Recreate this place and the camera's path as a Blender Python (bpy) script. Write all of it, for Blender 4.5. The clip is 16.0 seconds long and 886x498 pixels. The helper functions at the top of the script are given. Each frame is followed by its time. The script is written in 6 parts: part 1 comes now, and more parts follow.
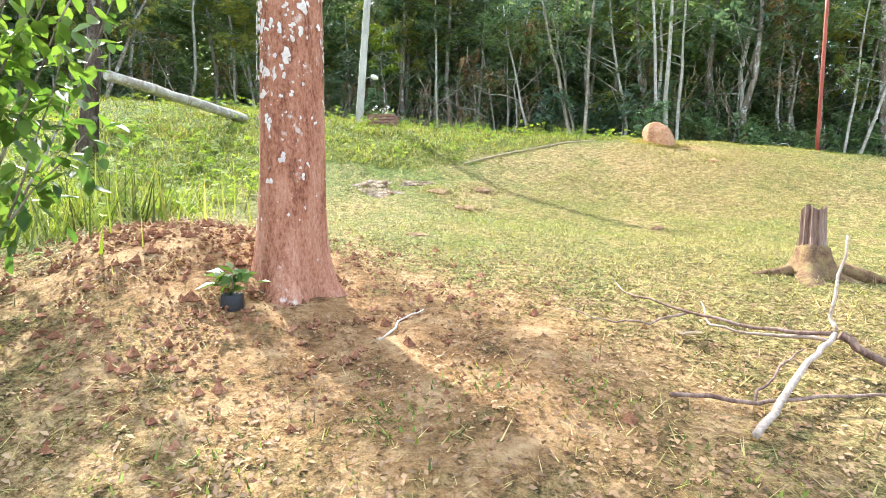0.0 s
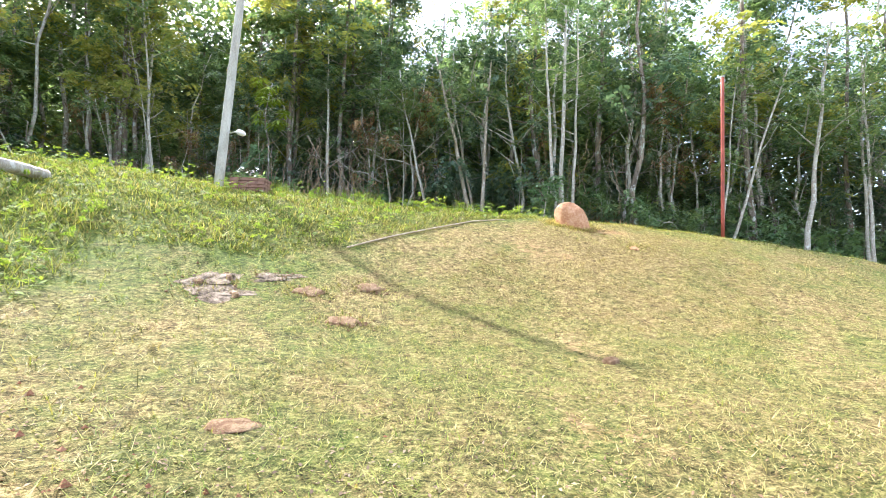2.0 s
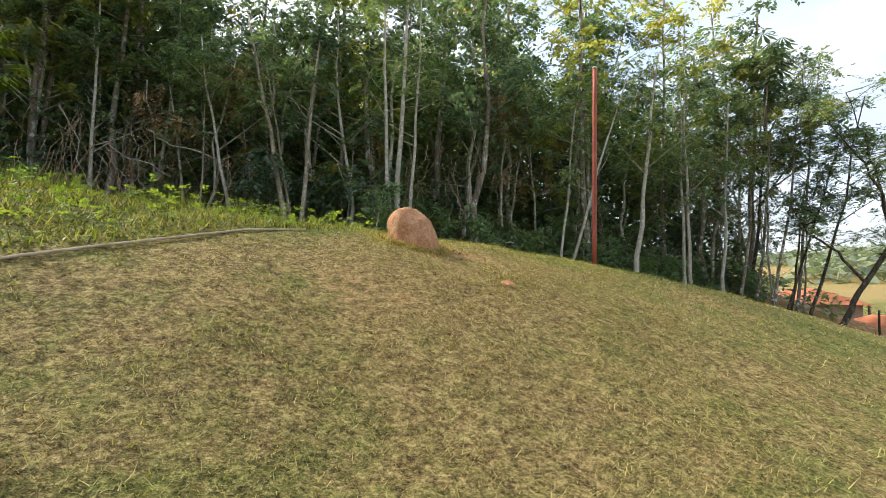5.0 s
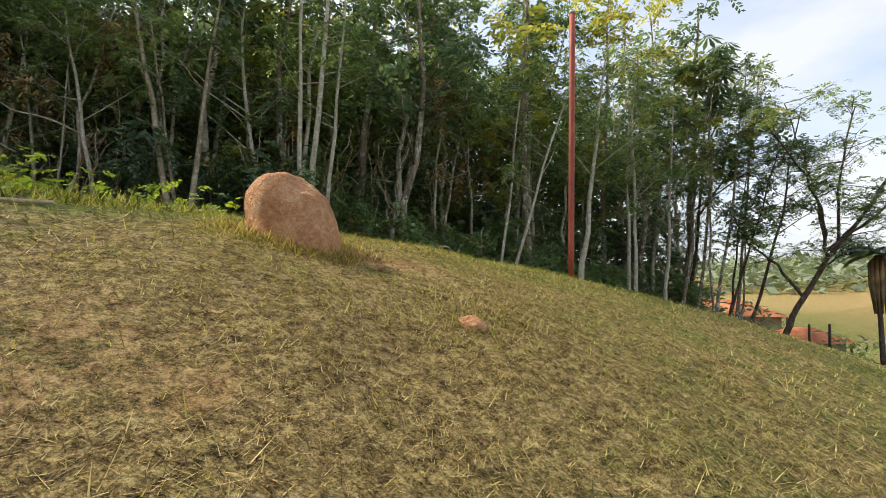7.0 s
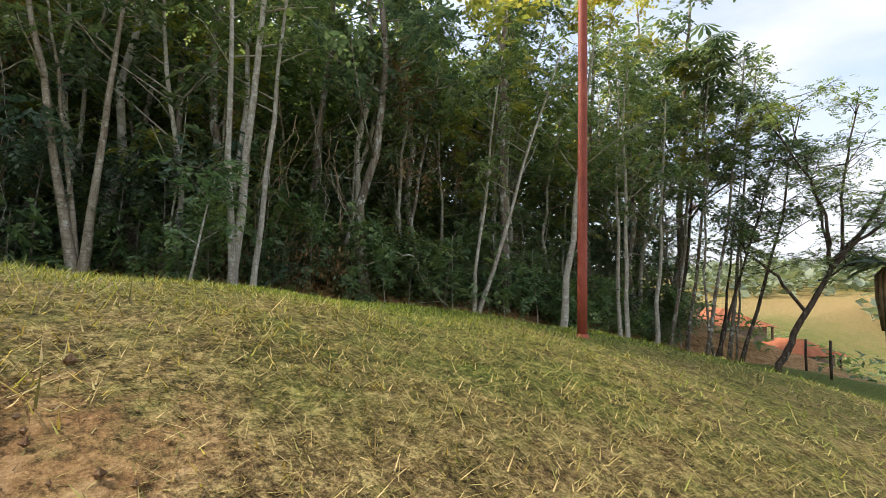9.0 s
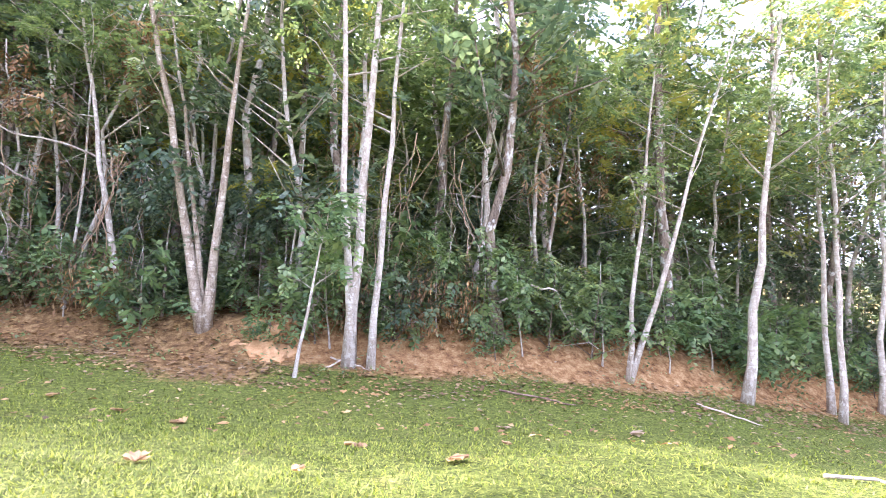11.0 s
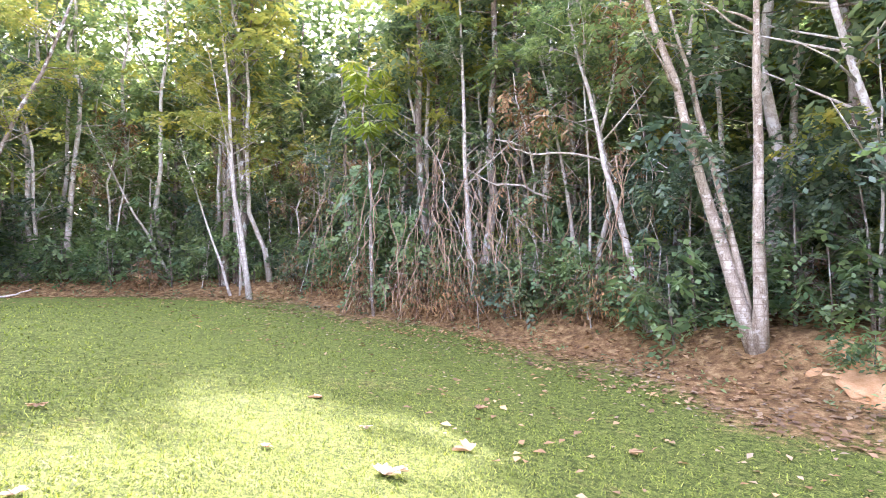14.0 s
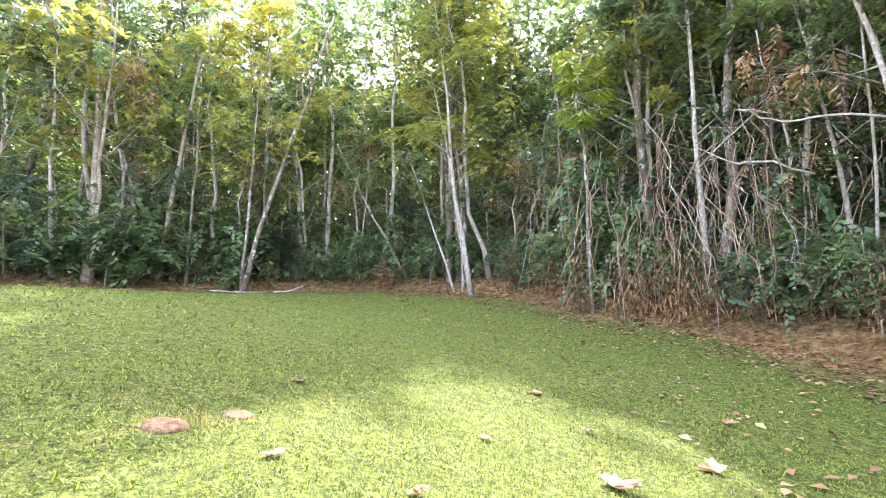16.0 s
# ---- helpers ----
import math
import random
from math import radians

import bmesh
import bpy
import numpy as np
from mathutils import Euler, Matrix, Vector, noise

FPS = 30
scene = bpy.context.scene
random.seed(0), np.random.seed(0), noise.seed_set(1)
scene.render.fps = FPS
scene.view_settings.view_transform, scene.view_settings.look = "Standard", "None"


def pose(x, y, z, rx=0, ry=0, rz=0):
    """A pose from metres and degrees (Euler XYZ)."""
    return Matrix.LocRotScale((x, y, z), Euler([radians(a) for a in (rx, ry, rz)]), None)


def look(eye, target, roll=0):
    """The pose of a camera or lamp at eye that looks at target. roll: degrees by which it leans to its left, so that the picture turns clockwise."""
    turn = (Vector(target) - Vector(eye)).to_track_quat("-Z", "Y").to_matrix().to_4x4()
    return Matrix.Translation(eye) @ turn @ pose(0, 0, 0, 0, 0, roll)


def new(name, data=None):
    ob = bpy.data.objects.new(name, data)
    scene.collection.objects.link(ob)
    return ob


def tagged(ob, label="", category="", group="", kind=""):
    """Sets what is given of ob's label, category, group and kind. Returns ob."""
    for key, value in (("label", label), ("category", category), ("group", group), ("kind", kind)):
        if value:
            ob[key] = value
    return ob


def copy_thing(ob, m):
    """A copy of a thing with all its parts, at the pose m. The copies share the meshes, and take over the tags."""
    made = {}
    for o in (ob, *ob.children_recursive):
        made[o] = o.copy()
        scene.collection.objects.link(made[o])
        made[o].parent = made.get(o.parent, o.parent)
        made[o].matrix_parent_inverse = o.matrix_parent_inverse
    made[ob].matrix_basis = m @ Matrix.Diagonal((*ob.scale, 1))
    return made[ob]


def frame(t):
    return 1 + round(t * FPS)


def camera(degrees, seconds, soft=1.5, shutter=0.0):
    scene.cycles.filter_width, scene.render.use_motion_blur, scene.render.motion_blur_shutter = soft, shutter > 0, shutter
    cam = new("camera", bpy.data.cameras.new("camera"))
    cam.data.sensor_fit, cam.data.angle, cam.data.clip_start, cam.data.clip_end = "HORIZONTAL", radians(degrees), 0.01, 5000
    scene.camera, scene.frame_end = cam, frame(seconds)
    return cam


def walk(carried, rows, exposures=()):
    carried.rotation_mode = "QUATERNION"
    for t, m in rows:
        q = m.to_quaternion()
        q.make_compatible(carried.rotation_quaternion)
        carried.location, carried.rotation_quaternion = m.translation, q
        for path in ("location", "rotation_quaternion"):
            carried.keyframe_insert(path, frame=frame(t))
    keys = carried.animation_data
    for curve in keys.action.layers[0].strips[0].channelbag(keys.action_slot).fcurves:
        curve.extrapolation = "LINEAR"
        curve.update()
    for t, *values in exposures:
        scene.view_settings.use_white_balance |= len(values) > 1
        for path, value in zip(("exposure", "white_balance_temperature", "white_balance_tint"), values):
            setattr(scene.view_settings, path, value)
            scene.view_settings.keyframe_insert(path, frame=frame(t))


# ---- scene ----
cam = camera(81.4, 16.0, soft=0.45)
METRES, EYE, TILT, LEAN, TURN = 23.0, 1.5, -4.0, 0.0, 0.0
ROWS = [
    (0.0, 0.0, 0.0, 0.0, 0.0, 0.0, -0.0),
    (0.5, -0.0019, 0.0316, 0.0125, -5.77, 1.37, -0.01),
    (1.0, 0.0018, 0.0587, 0.0237, -8.78, 3.34, 0.04),
    (1.5, 0.006, 0.0907, 0.0318, -10.36, 5.47, 0.07),
    (2.0, 0.014, 0.1184, 0.0398, -11.66, 6.68, 0.1),
    (2.5, 0.0195, 0.1518, 0.0484, -13.07, 7.52, 0.22),
    (3.0, 0.0317, 0.1802, 0.0533, -15.03, 7.89, 0.35),
    (3.5, 0.0467, 0.2132, 0.0586, -18.56, 7.9, 0.72),
    (4.0, 0.0644, 0.243, 0.0645, -23.44, 7.82, 0.84),
    (6.5, 0.168, 0.4213, 0.0918, -35.66, 8.55, 0.54),
    (7.0, 0.1929, 0.4511, 0.098, -38.03, 8.51, 0.55),
    (7.5, 0.2188, 0.4855, 0.1063, -39.82, 8.49, 0.48),
    (8.0, 0.246, 0.5108, 0.1163, -40.8, 8.45, 0.49),
    (10.5, 0.3593, 0.6303, 0.18, -39.79, 8.6, 0.06),
    (11.0, 0.3629, 0.6576, 0.1986, -26.38, 8.76, -0.46),
    (11.5, 0.3524, 0.682, 0.2077, -11.81, 9.28, -0.71),
    (12.0, 0.3398, 0.7097, 0.2124, -0.82, 9.59, -0.34),
    (12.5, 0.3252, 0.7354, 0.2196, 8.24, 8.44, -0.57),
    (13.0, 0.314, 0.7645, 0.2219, 13.92, 7.79, -0.37),
    (13.5, 0.3041, 0.7912, 0.2229, 18.28, 7.54, -0.42),
    (14.0, 0.2927, 0.8124, 0.2241, 22.53, 7.55, -0.6),
    (14.5, 0.2867, 0.826, 0.2235, 29.22, 7.59, -0.95),
    (15.0, 0.2848, 0.8281, 0.2227, 36.79, 7.55, -1.41),
    (15.5, 0.2842, 0.8278, 0.2217, 42.02, 7.46, -1.67),
    (16.0, 0.2833, 0.8272, 0.2208, 46.29, 6.9, -1.94),
]
EXPOSURES = [(0.0, 2.78, 5850, 9), (1.0, 2.73, 5800, 11), (2.0, 2.74, 5750, 15), (3.0, 2.75, 5700, 17), (3.5, 2.54, 5750, 15), (4.0, 2.12, 5950, 13), (6.3, 1.27, 6800, 11), (8.2, 1.27, 6800, 13), (10.3, 2.58, 6150, 18), (11.0, 3.68, 5900, 38), (11.5, 3.85, 5850, 44), (12.5, 3.93, 5850, 42), (14.0, 3.88, 5900, 39), (16.0, 3.65, 5980, 28)]
walk(cam, [(t, pose(0, 0, EYE, TILT, LEAN, TURN) @ pose(METRES * x, METRES * y, METRES * z, 90 + pitch, roll, yaw)) for t, x, y, z, yaw, pitch, roll in ROWS], EXPOSURES)

# ---- world, sun ----
SUN_YAW, SUN_UP = 34.0, 41.0      # degrees: the sun's bearing left of +y, and its elevation
sun_way = Vector((-math.sin(radians(SUN_YAW)) * math.cos(radians(SUN_UP)), math.cos(radians(SUN_YAW)) * math.cos(radians(SUN_UP)), math.sin(radians(SUN_UP))))
world = bpy.data.worlds.new("sky")
scene.world = world
world.use_nodes = True
wn = world.node_tree
wn.nodes.clear()
sky = wn.nodes.new("ShaderNodeTexSky")
sky.sky_type, sky.sun_disc = "NISHITA", False
sky.sun_elevation, sky.sun_rotation = radians(SUN_UP), radians(-SUN_YAW)
sky.air_density, sky.dust_density, sky.ozone_density = 1.0, 4.5, 1.0
bgd = wn.nodes.new("ShaderNodeBackground")
bgd.inputs["Strength"].default_value = 0.15
wout = wn.nodes.new("ShaderNodeOutputWorld")
# thin bright cloud over the whole sky
sky_tc = wn.nodes.new("ShaderNodeTexCoord")
sky_map = wn.nodes.new("ShaderNodeMapping")
sky_map.inputs["Scale"].default_value = (1, 1, 2.5)
cloud = wn.nodes.new("ShaderNodeTexNoise")
cloud.inputs["Scale"].default_value, cloud.inputs["Detail"].default_value, cloud.inputs["Roughness"].default_value = 2.2, 6, 0.55
cover = wn.nodes.new("ShaderNodeMapRange")
cover.inputs["From Min"].default_value, cover.inputs["From Max"].default_value = 0.38, 0.6
cover.inputs["To Min"].default_value, cover.inputs["To Max"].default_value = 0.25, 0.85
veil = wn.nodes.new("ShaderNodeMix")
veil.data_type = "RGBA"
veil.inputs[7].default_value = (2.7, 2.85, 3.05, 1)
wn.links.new(sky_tc.outputs["Generated"], sky_map.inputs[0])
wn.links.new(sky_map.outputs[0], cloud.inputs["Vector"])
wn.links.new(cloud.outputs[0], cover.inputs[0])
wn.links.new(cover.outputs[0], veil.inputs[0])
wn.links.new(sky.outputs[0], veil.inputs[6])
wn.links.new(veil.outputs[2], bgd.inputs[0])
wn.links.new(bgd.outputs[0], wout.inputs[0])
sun_data = bpy.data.lights.new("sun", "SUN")
sun_data.energy, sun_data.angle, sun_data.color = 2.4, radians(1.1), (1.0, 0.92, 0.8)
sun_ob = new("sun", sun_data)
sun_ob.matrix_world = look(sun_way * 100, (0, 0, 0))


# ---- materials ----
def material(name):
    m = bpy.data.materials.new(name)
    m.use_nodes = True
    m.node_tree.nodes.clear()
    return m, m.node_tree.nodes, m.node_tree.links


def ramp_node(nodes, stops):
    r = nodes.new("ShaderNodeValToRGB")
    while len(r.color_ramp.elements) < len(stops):
        r.color_ramp.elements.new(0.5)
    for e, (p, c) in zip(r.color_ramp.elements, stops):
        e.position, e.color = p, (*c, 1)
    return r


def noise_node(nodes, links, scale, detail=4.0, rough=0.6, stretch=None, space="Object"):
    tc = nodes.new("ShaderNodeTexCoord")
    n = nodes.new("ShaderNodeTexNoise")
    n.inputs["Scale"].default_value, n.inputs["Detail"].default_value, n.inputs["Roughness"].default_value = scale, detail, rough
    if stretch:
        mp = nodes.new("ShaderNodeMapping")
        mp.inputs["Scale"].default_value = stretch
        links.new(tc.outputs[space], mp.inputs[0])
        links.new(mp.outputs[0], n.inputs["Vector"])
    else:
        links.new(tc.outputs[space], n.inputs["Vector"])
    return n


def mix_color(nodes, links, fac, a, b, mode="MIX"):
    m = nodes.new("ShaderNodeMix")
    m.data_type, m.blend_type = "RGBA", mode
    for sock, v in ((m.inputs[0], fac), (m.inputs[6], a), (m.inputs[7], b)):
        if isinstance(v, (int, float)):
            sock.default_value = v
        elif isinstance(v, tuple):
            sock.default_value = (*v, 1)
        else:
            links.new(v, sock)
    return m.outputs[2]


def math_node(nodes, links, op, a, b=0.0, c=0.0, clamp=False):
    m = nodes.new("ShaderNodeMath")
    m.operation, m.use_clamp = op, clamp
    for sock, v in zip(m.inputs, (a, b, c)):
        if isinstance(v, (int, float)):
            sock.default_value = v
        else:
            links.new(v, sock)
    return m.outputs[0]


def finish(m, nodes, links, color, rough=0.85, bump=None, depth=0.02, spec=0.3):
    p = nodes.new("ShaderNodeBsdfPrincipled")
    out = nodes.new("ShaderNodeOutputMaterial")
    if isinstance(color, tuple):
        p.inputs["Base Color"].default_value = (*color, 1)
    else:
        links.new(color, p.inputs["Base Color"])
    p.inputs["Roughness"].default_value = rough
    p.inputs["Specular IOR Level"].default_value = spec
    if bump is not None:
        b = nodes.new("ShaderNodeBump")
        b.inputs["Distance"].default_value = depth
        links.new(bump, b.inputs["Height"])
        links.new(b.outputs[0], p.inputs["Normal"])
    links.new(p.outputs[0], out.inputs[0])
    return m


def mottled(name, stops, scale=6.0, fine=60.0, rough=0.85, depth=0.01, stretch=None, spec=0.3):
    """A surface of two scales of noise, coloured by a ramp."""
    m, n, l = material(name)
    big, small = noise_node(n, l, scale, 5, 0.65, stretch), noise_node(n, l, fine, 4, 0.7, stretch)
    both = math_node(n, l, "ADD", math_node(n, l, "MULTIPLY", big.outputs[0], 0.62), math_node(n, l, "MULTIPLY", small.outputs[0], 0.38))
    r = ramp_node(n, [(0.5 + (p - 0.5) * 0.6, c) for p, c in stops])
    l.new(both, r.inputs[0])
    return finish(m, n, l, r.outputs[0], rough, both, depth, spec)


def leaf_material(name, stops, through_light=0.45, gloss=0.45):
    """Leaves: each its own shade; light shines through them."""
    m, n, l = material(name)
    geo = n.new("ShaderNodeNewGeometry")
    r = ramp_node(n, stops)
    clump = noise_node(n, l, 1.5, 3, 0.6)
    spread = math_node(n, l, "MULTIPLY_ADD", math_node(n, l, "SUBTRACT", clump.outputs[0], 0.5), 1.7, 0.26)
    l.new(math_node(n, l, "MULTIPLY_ADD", geo.outputs["Random Per Island"], 0.5, spread, clamp=True), r.inputs[0])
    col = r.outputs[0]
    big = noise_node(n, l, 0.35, 2, 0.5)
    tone = ramp_node(n, [(0.35, (0.82, 0.92, 0.92)), (0.65, (1.22, 1.14, 0.86))])
    l.new(big.outputs[0], tone.inputs[0])
    col = mix_color(n, l, 1.0, col, tone.outputs[0], "MULTIPLY")
    p = n.new("ShaderNodeBsdfPrincipled")
    p.inputs["Roughness"].default_value, p.inputs["Specular IOR Level"].default_value = gloss, 0.6
    l.new(col, p.inputs["Base Color"])
    tr = n.new("ShaderNodeBsdfTranslucent")
    l.new(mix_color(n, l, 1.0, col, (1.2, 1.25, 0.85), "MULTIPLY"), tr.inputs[0])
    mx = n.new("ShaderNodeMixShader")
    mx.inputs[0].default_value = through_light
    l.new(p.outputs[0], mx.inputs[1])
    l.new(tr.outputs[0], mx.inputs[2])
    out = n.new("ShaderNodeOutputMaterial")
    l.new(mx.outputs[0], out.inputs[0])
    return m


def ground_material():
    """Lawn, dry thatch, bare red earth and leaf litter, shared out by the sheet's own zones."""
    m, n, l = material("lawn_and_earth")
    def zone(name):
        a = n.new("ShaderNodeAttribute")
        a.attribute_name = name
        return a.outputs["Fac"]
    big, mid, fine = noise_node(n, l, 0.45, 4, 0.6), noise_node(n, l, 3.5, 5, 0.7), noise_node(n, l, 26, 5, 0.8)
    grain = noise_node(n, l, 95, 4, 0.8)
    patch = noise_node(n, l, 1.3, 4, 0.65)
    tuft = noise_node(n, l, 9, 3, 0.7)
    blend = math_node(n, l, "ADD", math_node(n, l, "MULTIPLY", tuft.outputs[0], 0.25), math_node(n, l, "ADD", math_node(n, l, "MULTIPLY", fine.outputs[0], 0.4), math_node(n, l, "MULTIPLY", grain.outputs[0], 0.35)))
    green = ramp_node(n, [(0.41, (0.018, 0.026, 0.009)), (0.5, (0.095, 0.128, 0.026)), (0.59, (0.26, 0.3, 0.064))])
    l.new(blend, green.inputs[0])
    straw = ramp_node(n, [(0.42, (0.04, 0.026, 0.012)), (0.5, (0.225, 0.16, 0.065)), (0.58, (0.53, 0.42, 0.18))])
    l.new(blend, straw.inputs[0])
    earth = ramp_node(n, [(0.39, (0.1, 0.045, 0.025)), (0.5, (0.33, 0.185, 0.078)), (0.6, (0.54, 0.37, 0.19))])
    l.new(math_node(n, l, "ADD", math_node(n, l, "MULTIPLY", mid.outputs[0], 0.5), math_node(n, l, "MULTIPLY", blend, 0.5)), earth.inputs[0])
    litter = ramp_node(n, [(0.39, (0.06, 0.032, 0.018)), (0.5, (0.23, 0.138, 0.058)), (0.6, (0.45, 0.31, 0.145))])
    l.new(math_node(n, l, "ADD", math_node(n, l, "MULTIPLY", mid.outputs[0], 0.5), math_node(n, l, "MULTIPLY", blend, 0.5)), litter.inputs[0])
    def broken(value, gain=2.6):
        s = math_node(n, l, "ADD", value, math_node(n, l, "MULTIPLY", math_node(n, l, "SUBTRACT", math_node(n, l, "ADD", math_node(n, l, "MULTIPLY", mid.outputs[0], 0.6), math_node(n, l, "MULTIPLY", fine.outputs[0], 0.4)), 0.5), 1.8))
        return math_node(n, l, "MULTIPLY_ADD", math_node(n, l, "SUBTRACT", s, 0.5), gain, 0.5, clamp=True)
    dryness = math_node(n, l, "ADD", zone("dry"), math_node(n, l, "ADD", math_node(n, l, "MULTIPLY", math_node(n, l, "SUBTRACT", big.outputs[0], 0.5), 1.0), math_node(n, l, "MULTIPLY", math_node(n, l, "SUBTRACT", patch.outputs[0], 0.5), 0.9)))
    col = mix_color(n, l, broken(dryness, 1.5), green.outputs[0], straw.outputs[0])
    col = mix_color(n, l, broken(zone("bare")), col, earth.outputs[0])
    col = mix_color(n, l, broken(zone("litter")), col, litter.outputs[0])
    height = math_node(n, l, "ADD", math_node(n, l, "MULTIPLY", fine.outputs[0], 0.7), math_node(n, l, "MULTIPLY", grain.outputs[0], 0.3))
    return finish(m, n, l, col, 0.95, math_node(n, l, "MULTIPLY_ADD", tuft.outputs[0], 0.5, height), 0.045, 0.1)


def grass_material(name="grass_blades"):
    m, n, l = material(name)
    geo = n.new("ShaderNodeNewGeometry")
    a = n.new("ShaderNodeAttribute")
    a.attribute_name = "dry"
    green = ramp_node(n, [(0.0, (0.042, 0.065, 0.015)), (0.5, (0.14, 0.195, 0.028)), (1.0, (0.29, 0.345, 0.055))])
    straw = ramp_node(n, [(0.0, (0.07, 0.045, 0.02)), (0.5, (0.32, 0.235, 0.092)), (1.0, (0.68, 0.55, 0.27))])
    l.new(geo.outputs["Random Per Island"], green.inputs[0])
    l.new(geo.outputs["Random Per Island"], straw.inputs[0])
    col = mix_color(n, l, a.outputs["Fac"], green.outputs[0], straw.outputs[0])
    p = n.new("ShaderNodeBsdfPrincipled")
    p.inputs["Roughness"].default_value, p.inputs["Specular IOR Level"].default_value = 0.6, 0.2
    l.new(col, p.inputs["Base Color"])
    tr = n.new("ShaderNodeBsdfTranslucent")
    l.new(mix_color(n, l, 1.0, col, (1.3, 1.35, 0.6), "MULTIPLY"), tr.inputs[0])
    mx = n.new("ShaderNodeMixShader")
    mx.inputs[0].default_value = 0.3
    l.new(p.outputs[0], mx.inputs[1])
    l.new(tr.outputs[0], mx.inputs[2])
    out = n.new("ShaderNodeOutputMaterial")
    l.new(mx.outputs[0], out.inputs[0])
    return m


def bark_material(name, dark, mid, pale, lichen, amount=0.5, scale=5.0, rings=0.0):
    """Bark: streaks along the trunk, rough plates, and pale lichen blotches."""
    m, n, l = material(name)
    streak, plate, blotch = noise_node(n, l, scale, 5, 0.7, (1, 1, 0.25)), noise_node(n, l, scale * 7, 4, 0.7, (1, 1, 0.5)), noise_node(n, l, scale * 0.9, 5, 0.65, (1, 1, 0.8))
    r = ramp_node(n, [(0.38, dark), (0.5, mid), (0.62, pale)])
    l.new(math_node(n, l, "ADD", math_node(n, l, "MULTIPLY", streak.outputs[0], 0.55), math_node(n, l, "MULTIPLY", plate.outputs[0], 0.45)), r.inputs[0])
    mask = math_node(n, l, "MULTIPLY_ADD", math_node(n, l, "SUBTRACT", blotch.outputs[0], 0.5 + 0.16 * (0.5 - amount) * 2), 14.0, 0.0, clamp=True)
    col = mix_color(n, l, mask, r.outputs[0], lichen)
    if rings:
        # old leaf scars ring the stem
        ring = noise_node(n, l, 1.6, 3, 0.6, (0.5, 0.5, 9.0))
        scar = math_node(n, l, "MULTIPLY", math_node(n, l, "MULTIPLY_ADD", math_node(n, l, "SUBTRACT", ring.outputs[0], 0.54), 12.0, 0.0, clamp=True), rings)
        col = mix_color(n, l, scar, col, tuple(0.5 * (a + b) for a, b in zip(dark, mid)))
    return finish(m, n, l, col, 0.9, plate.outputs[0], 0.012, 0.15)


MAT_GROUND = ground_material()
MAT_GRASS = grass_material()
BARK_PALE = bark_material("pale_bark", (0.2, 0.165, 0.125), (0.41, 0.37, 0.3), (0.55, 0.51, 0.43), (0.57, 0.56, 0.49), 0.42, 7.0, 0.6)
BARK_GREY = bark_material("grey_brown_bark", (0.07, 0.055, 0.04), (0.2, 0.16, 0.12), (0.34, 0.3, 0.24), (0.46, 0.47, 0.42), 0.4, 4.0)
BARK_RED = bark_material("reddish_bark", (0.16, 0.06, 0.035), (0.38, 0.17, 0.1), (0.5, 0.28, 0.185), (0.6, 0.5, 0.42), 0.12, 9.0)
BARK_RING = bark_material("ringed_bark", (0.12, 0.085, 0.055), (0.33, 0.275, 0.2), (0.5, 0.45, 0.35), (0.54, 0.5, 0.41), 0.3, 6.0, 0.85)
BARK_DARK = bark_material("dark_bark", (0.03, 0.022, 0.016), (0.08, 0.06, 0.045), (0.15, 0.12, 0.09), (0.22, 0.2, 0.17), 0.3, 5.0)
LEAF_MID = leaf_material("mid_green_leaves", [(0.0, (0.06, 0.1, 0.05)), (0.5, (0.155, 0.225, 0.11)), (0.9, (0.31, 0.38, 0.18)), (1.0, (0.4, 0.32, 0.18))], 0.5, 0.35)
LEAF_DARK = leaf_material("dark_green_leaves", [(0.0, (0.04, 0.07, 0.05)), (0.5, (0.115, 0.175, 0.12)), (0.92, (0.25, 0.31, 0.2)), (1.0, (0.34, 0.25, 0.16))], 0.45, 0.32)
LEAF_BLUE = leaf_material("cool_green_leaves", [(0.0, (0.06, 0.12, 0.06)), (0.5, (0.16, 0.25, 0.12)), (1.0, (0.34, 0.43, 0.22))], 0.45, 0.32)
LEAF_YELLOW = leaf_material("yellow_green_leaves", [(0.0, (0.17, 0.2, 0.06)), (0.5, (0.3, 0.31, 0.09)), (1.0, (0.5, 0.42, 0.13))], 0.6)
LEAF_BRIGHT = leaf_material("bright_green_leaves", [(0.0, (0.04, 0.09, 0.018)), (0.5, (0.1, 0.175, 0.03)), (1.0, (0.2, 0.28, 0.05))], 0.5)
LEAF_LIME = leaf_material("lime_green_leaves", [(0.0, (0.09, 0.14, 0.022)), (0.5, (0.19, 0.255, 0.035)), (1.0, (0.34, 0.4, 0.06))], 0.45, 0.75)
LEAF_DEAD = leaf_material("dry_brown_leaves", [(0.0, (0.09, 0.048, 0.028)), (0.5, (0.25, 0.145, 0.075)), (1.0, (0.52, 0.35, 0.2))], 0.2, 0.8)
LEAF_PALE = leaf_material("bleached_dry_leaf", [(0.0, (0.2, 0.14, 0.1)), (1.0, (0.4, 0.31, 0.24))], 0.2, 0.8)
# far leaves: distance haze is put into this paler, greyer colour
LEAF_FAR = leaf_material("haze_tinted_far_leaves", [(0.0, (0.13, 0.17, 0.13)), (1.0, (0.24, 0.28, 0.2))], 0.3)
VINE = mottled("dry_vine", [(0.3, (0.17, 0.1, 0.06)), (0.7, (0.46, 0.34, 0.22))], 3, 30)
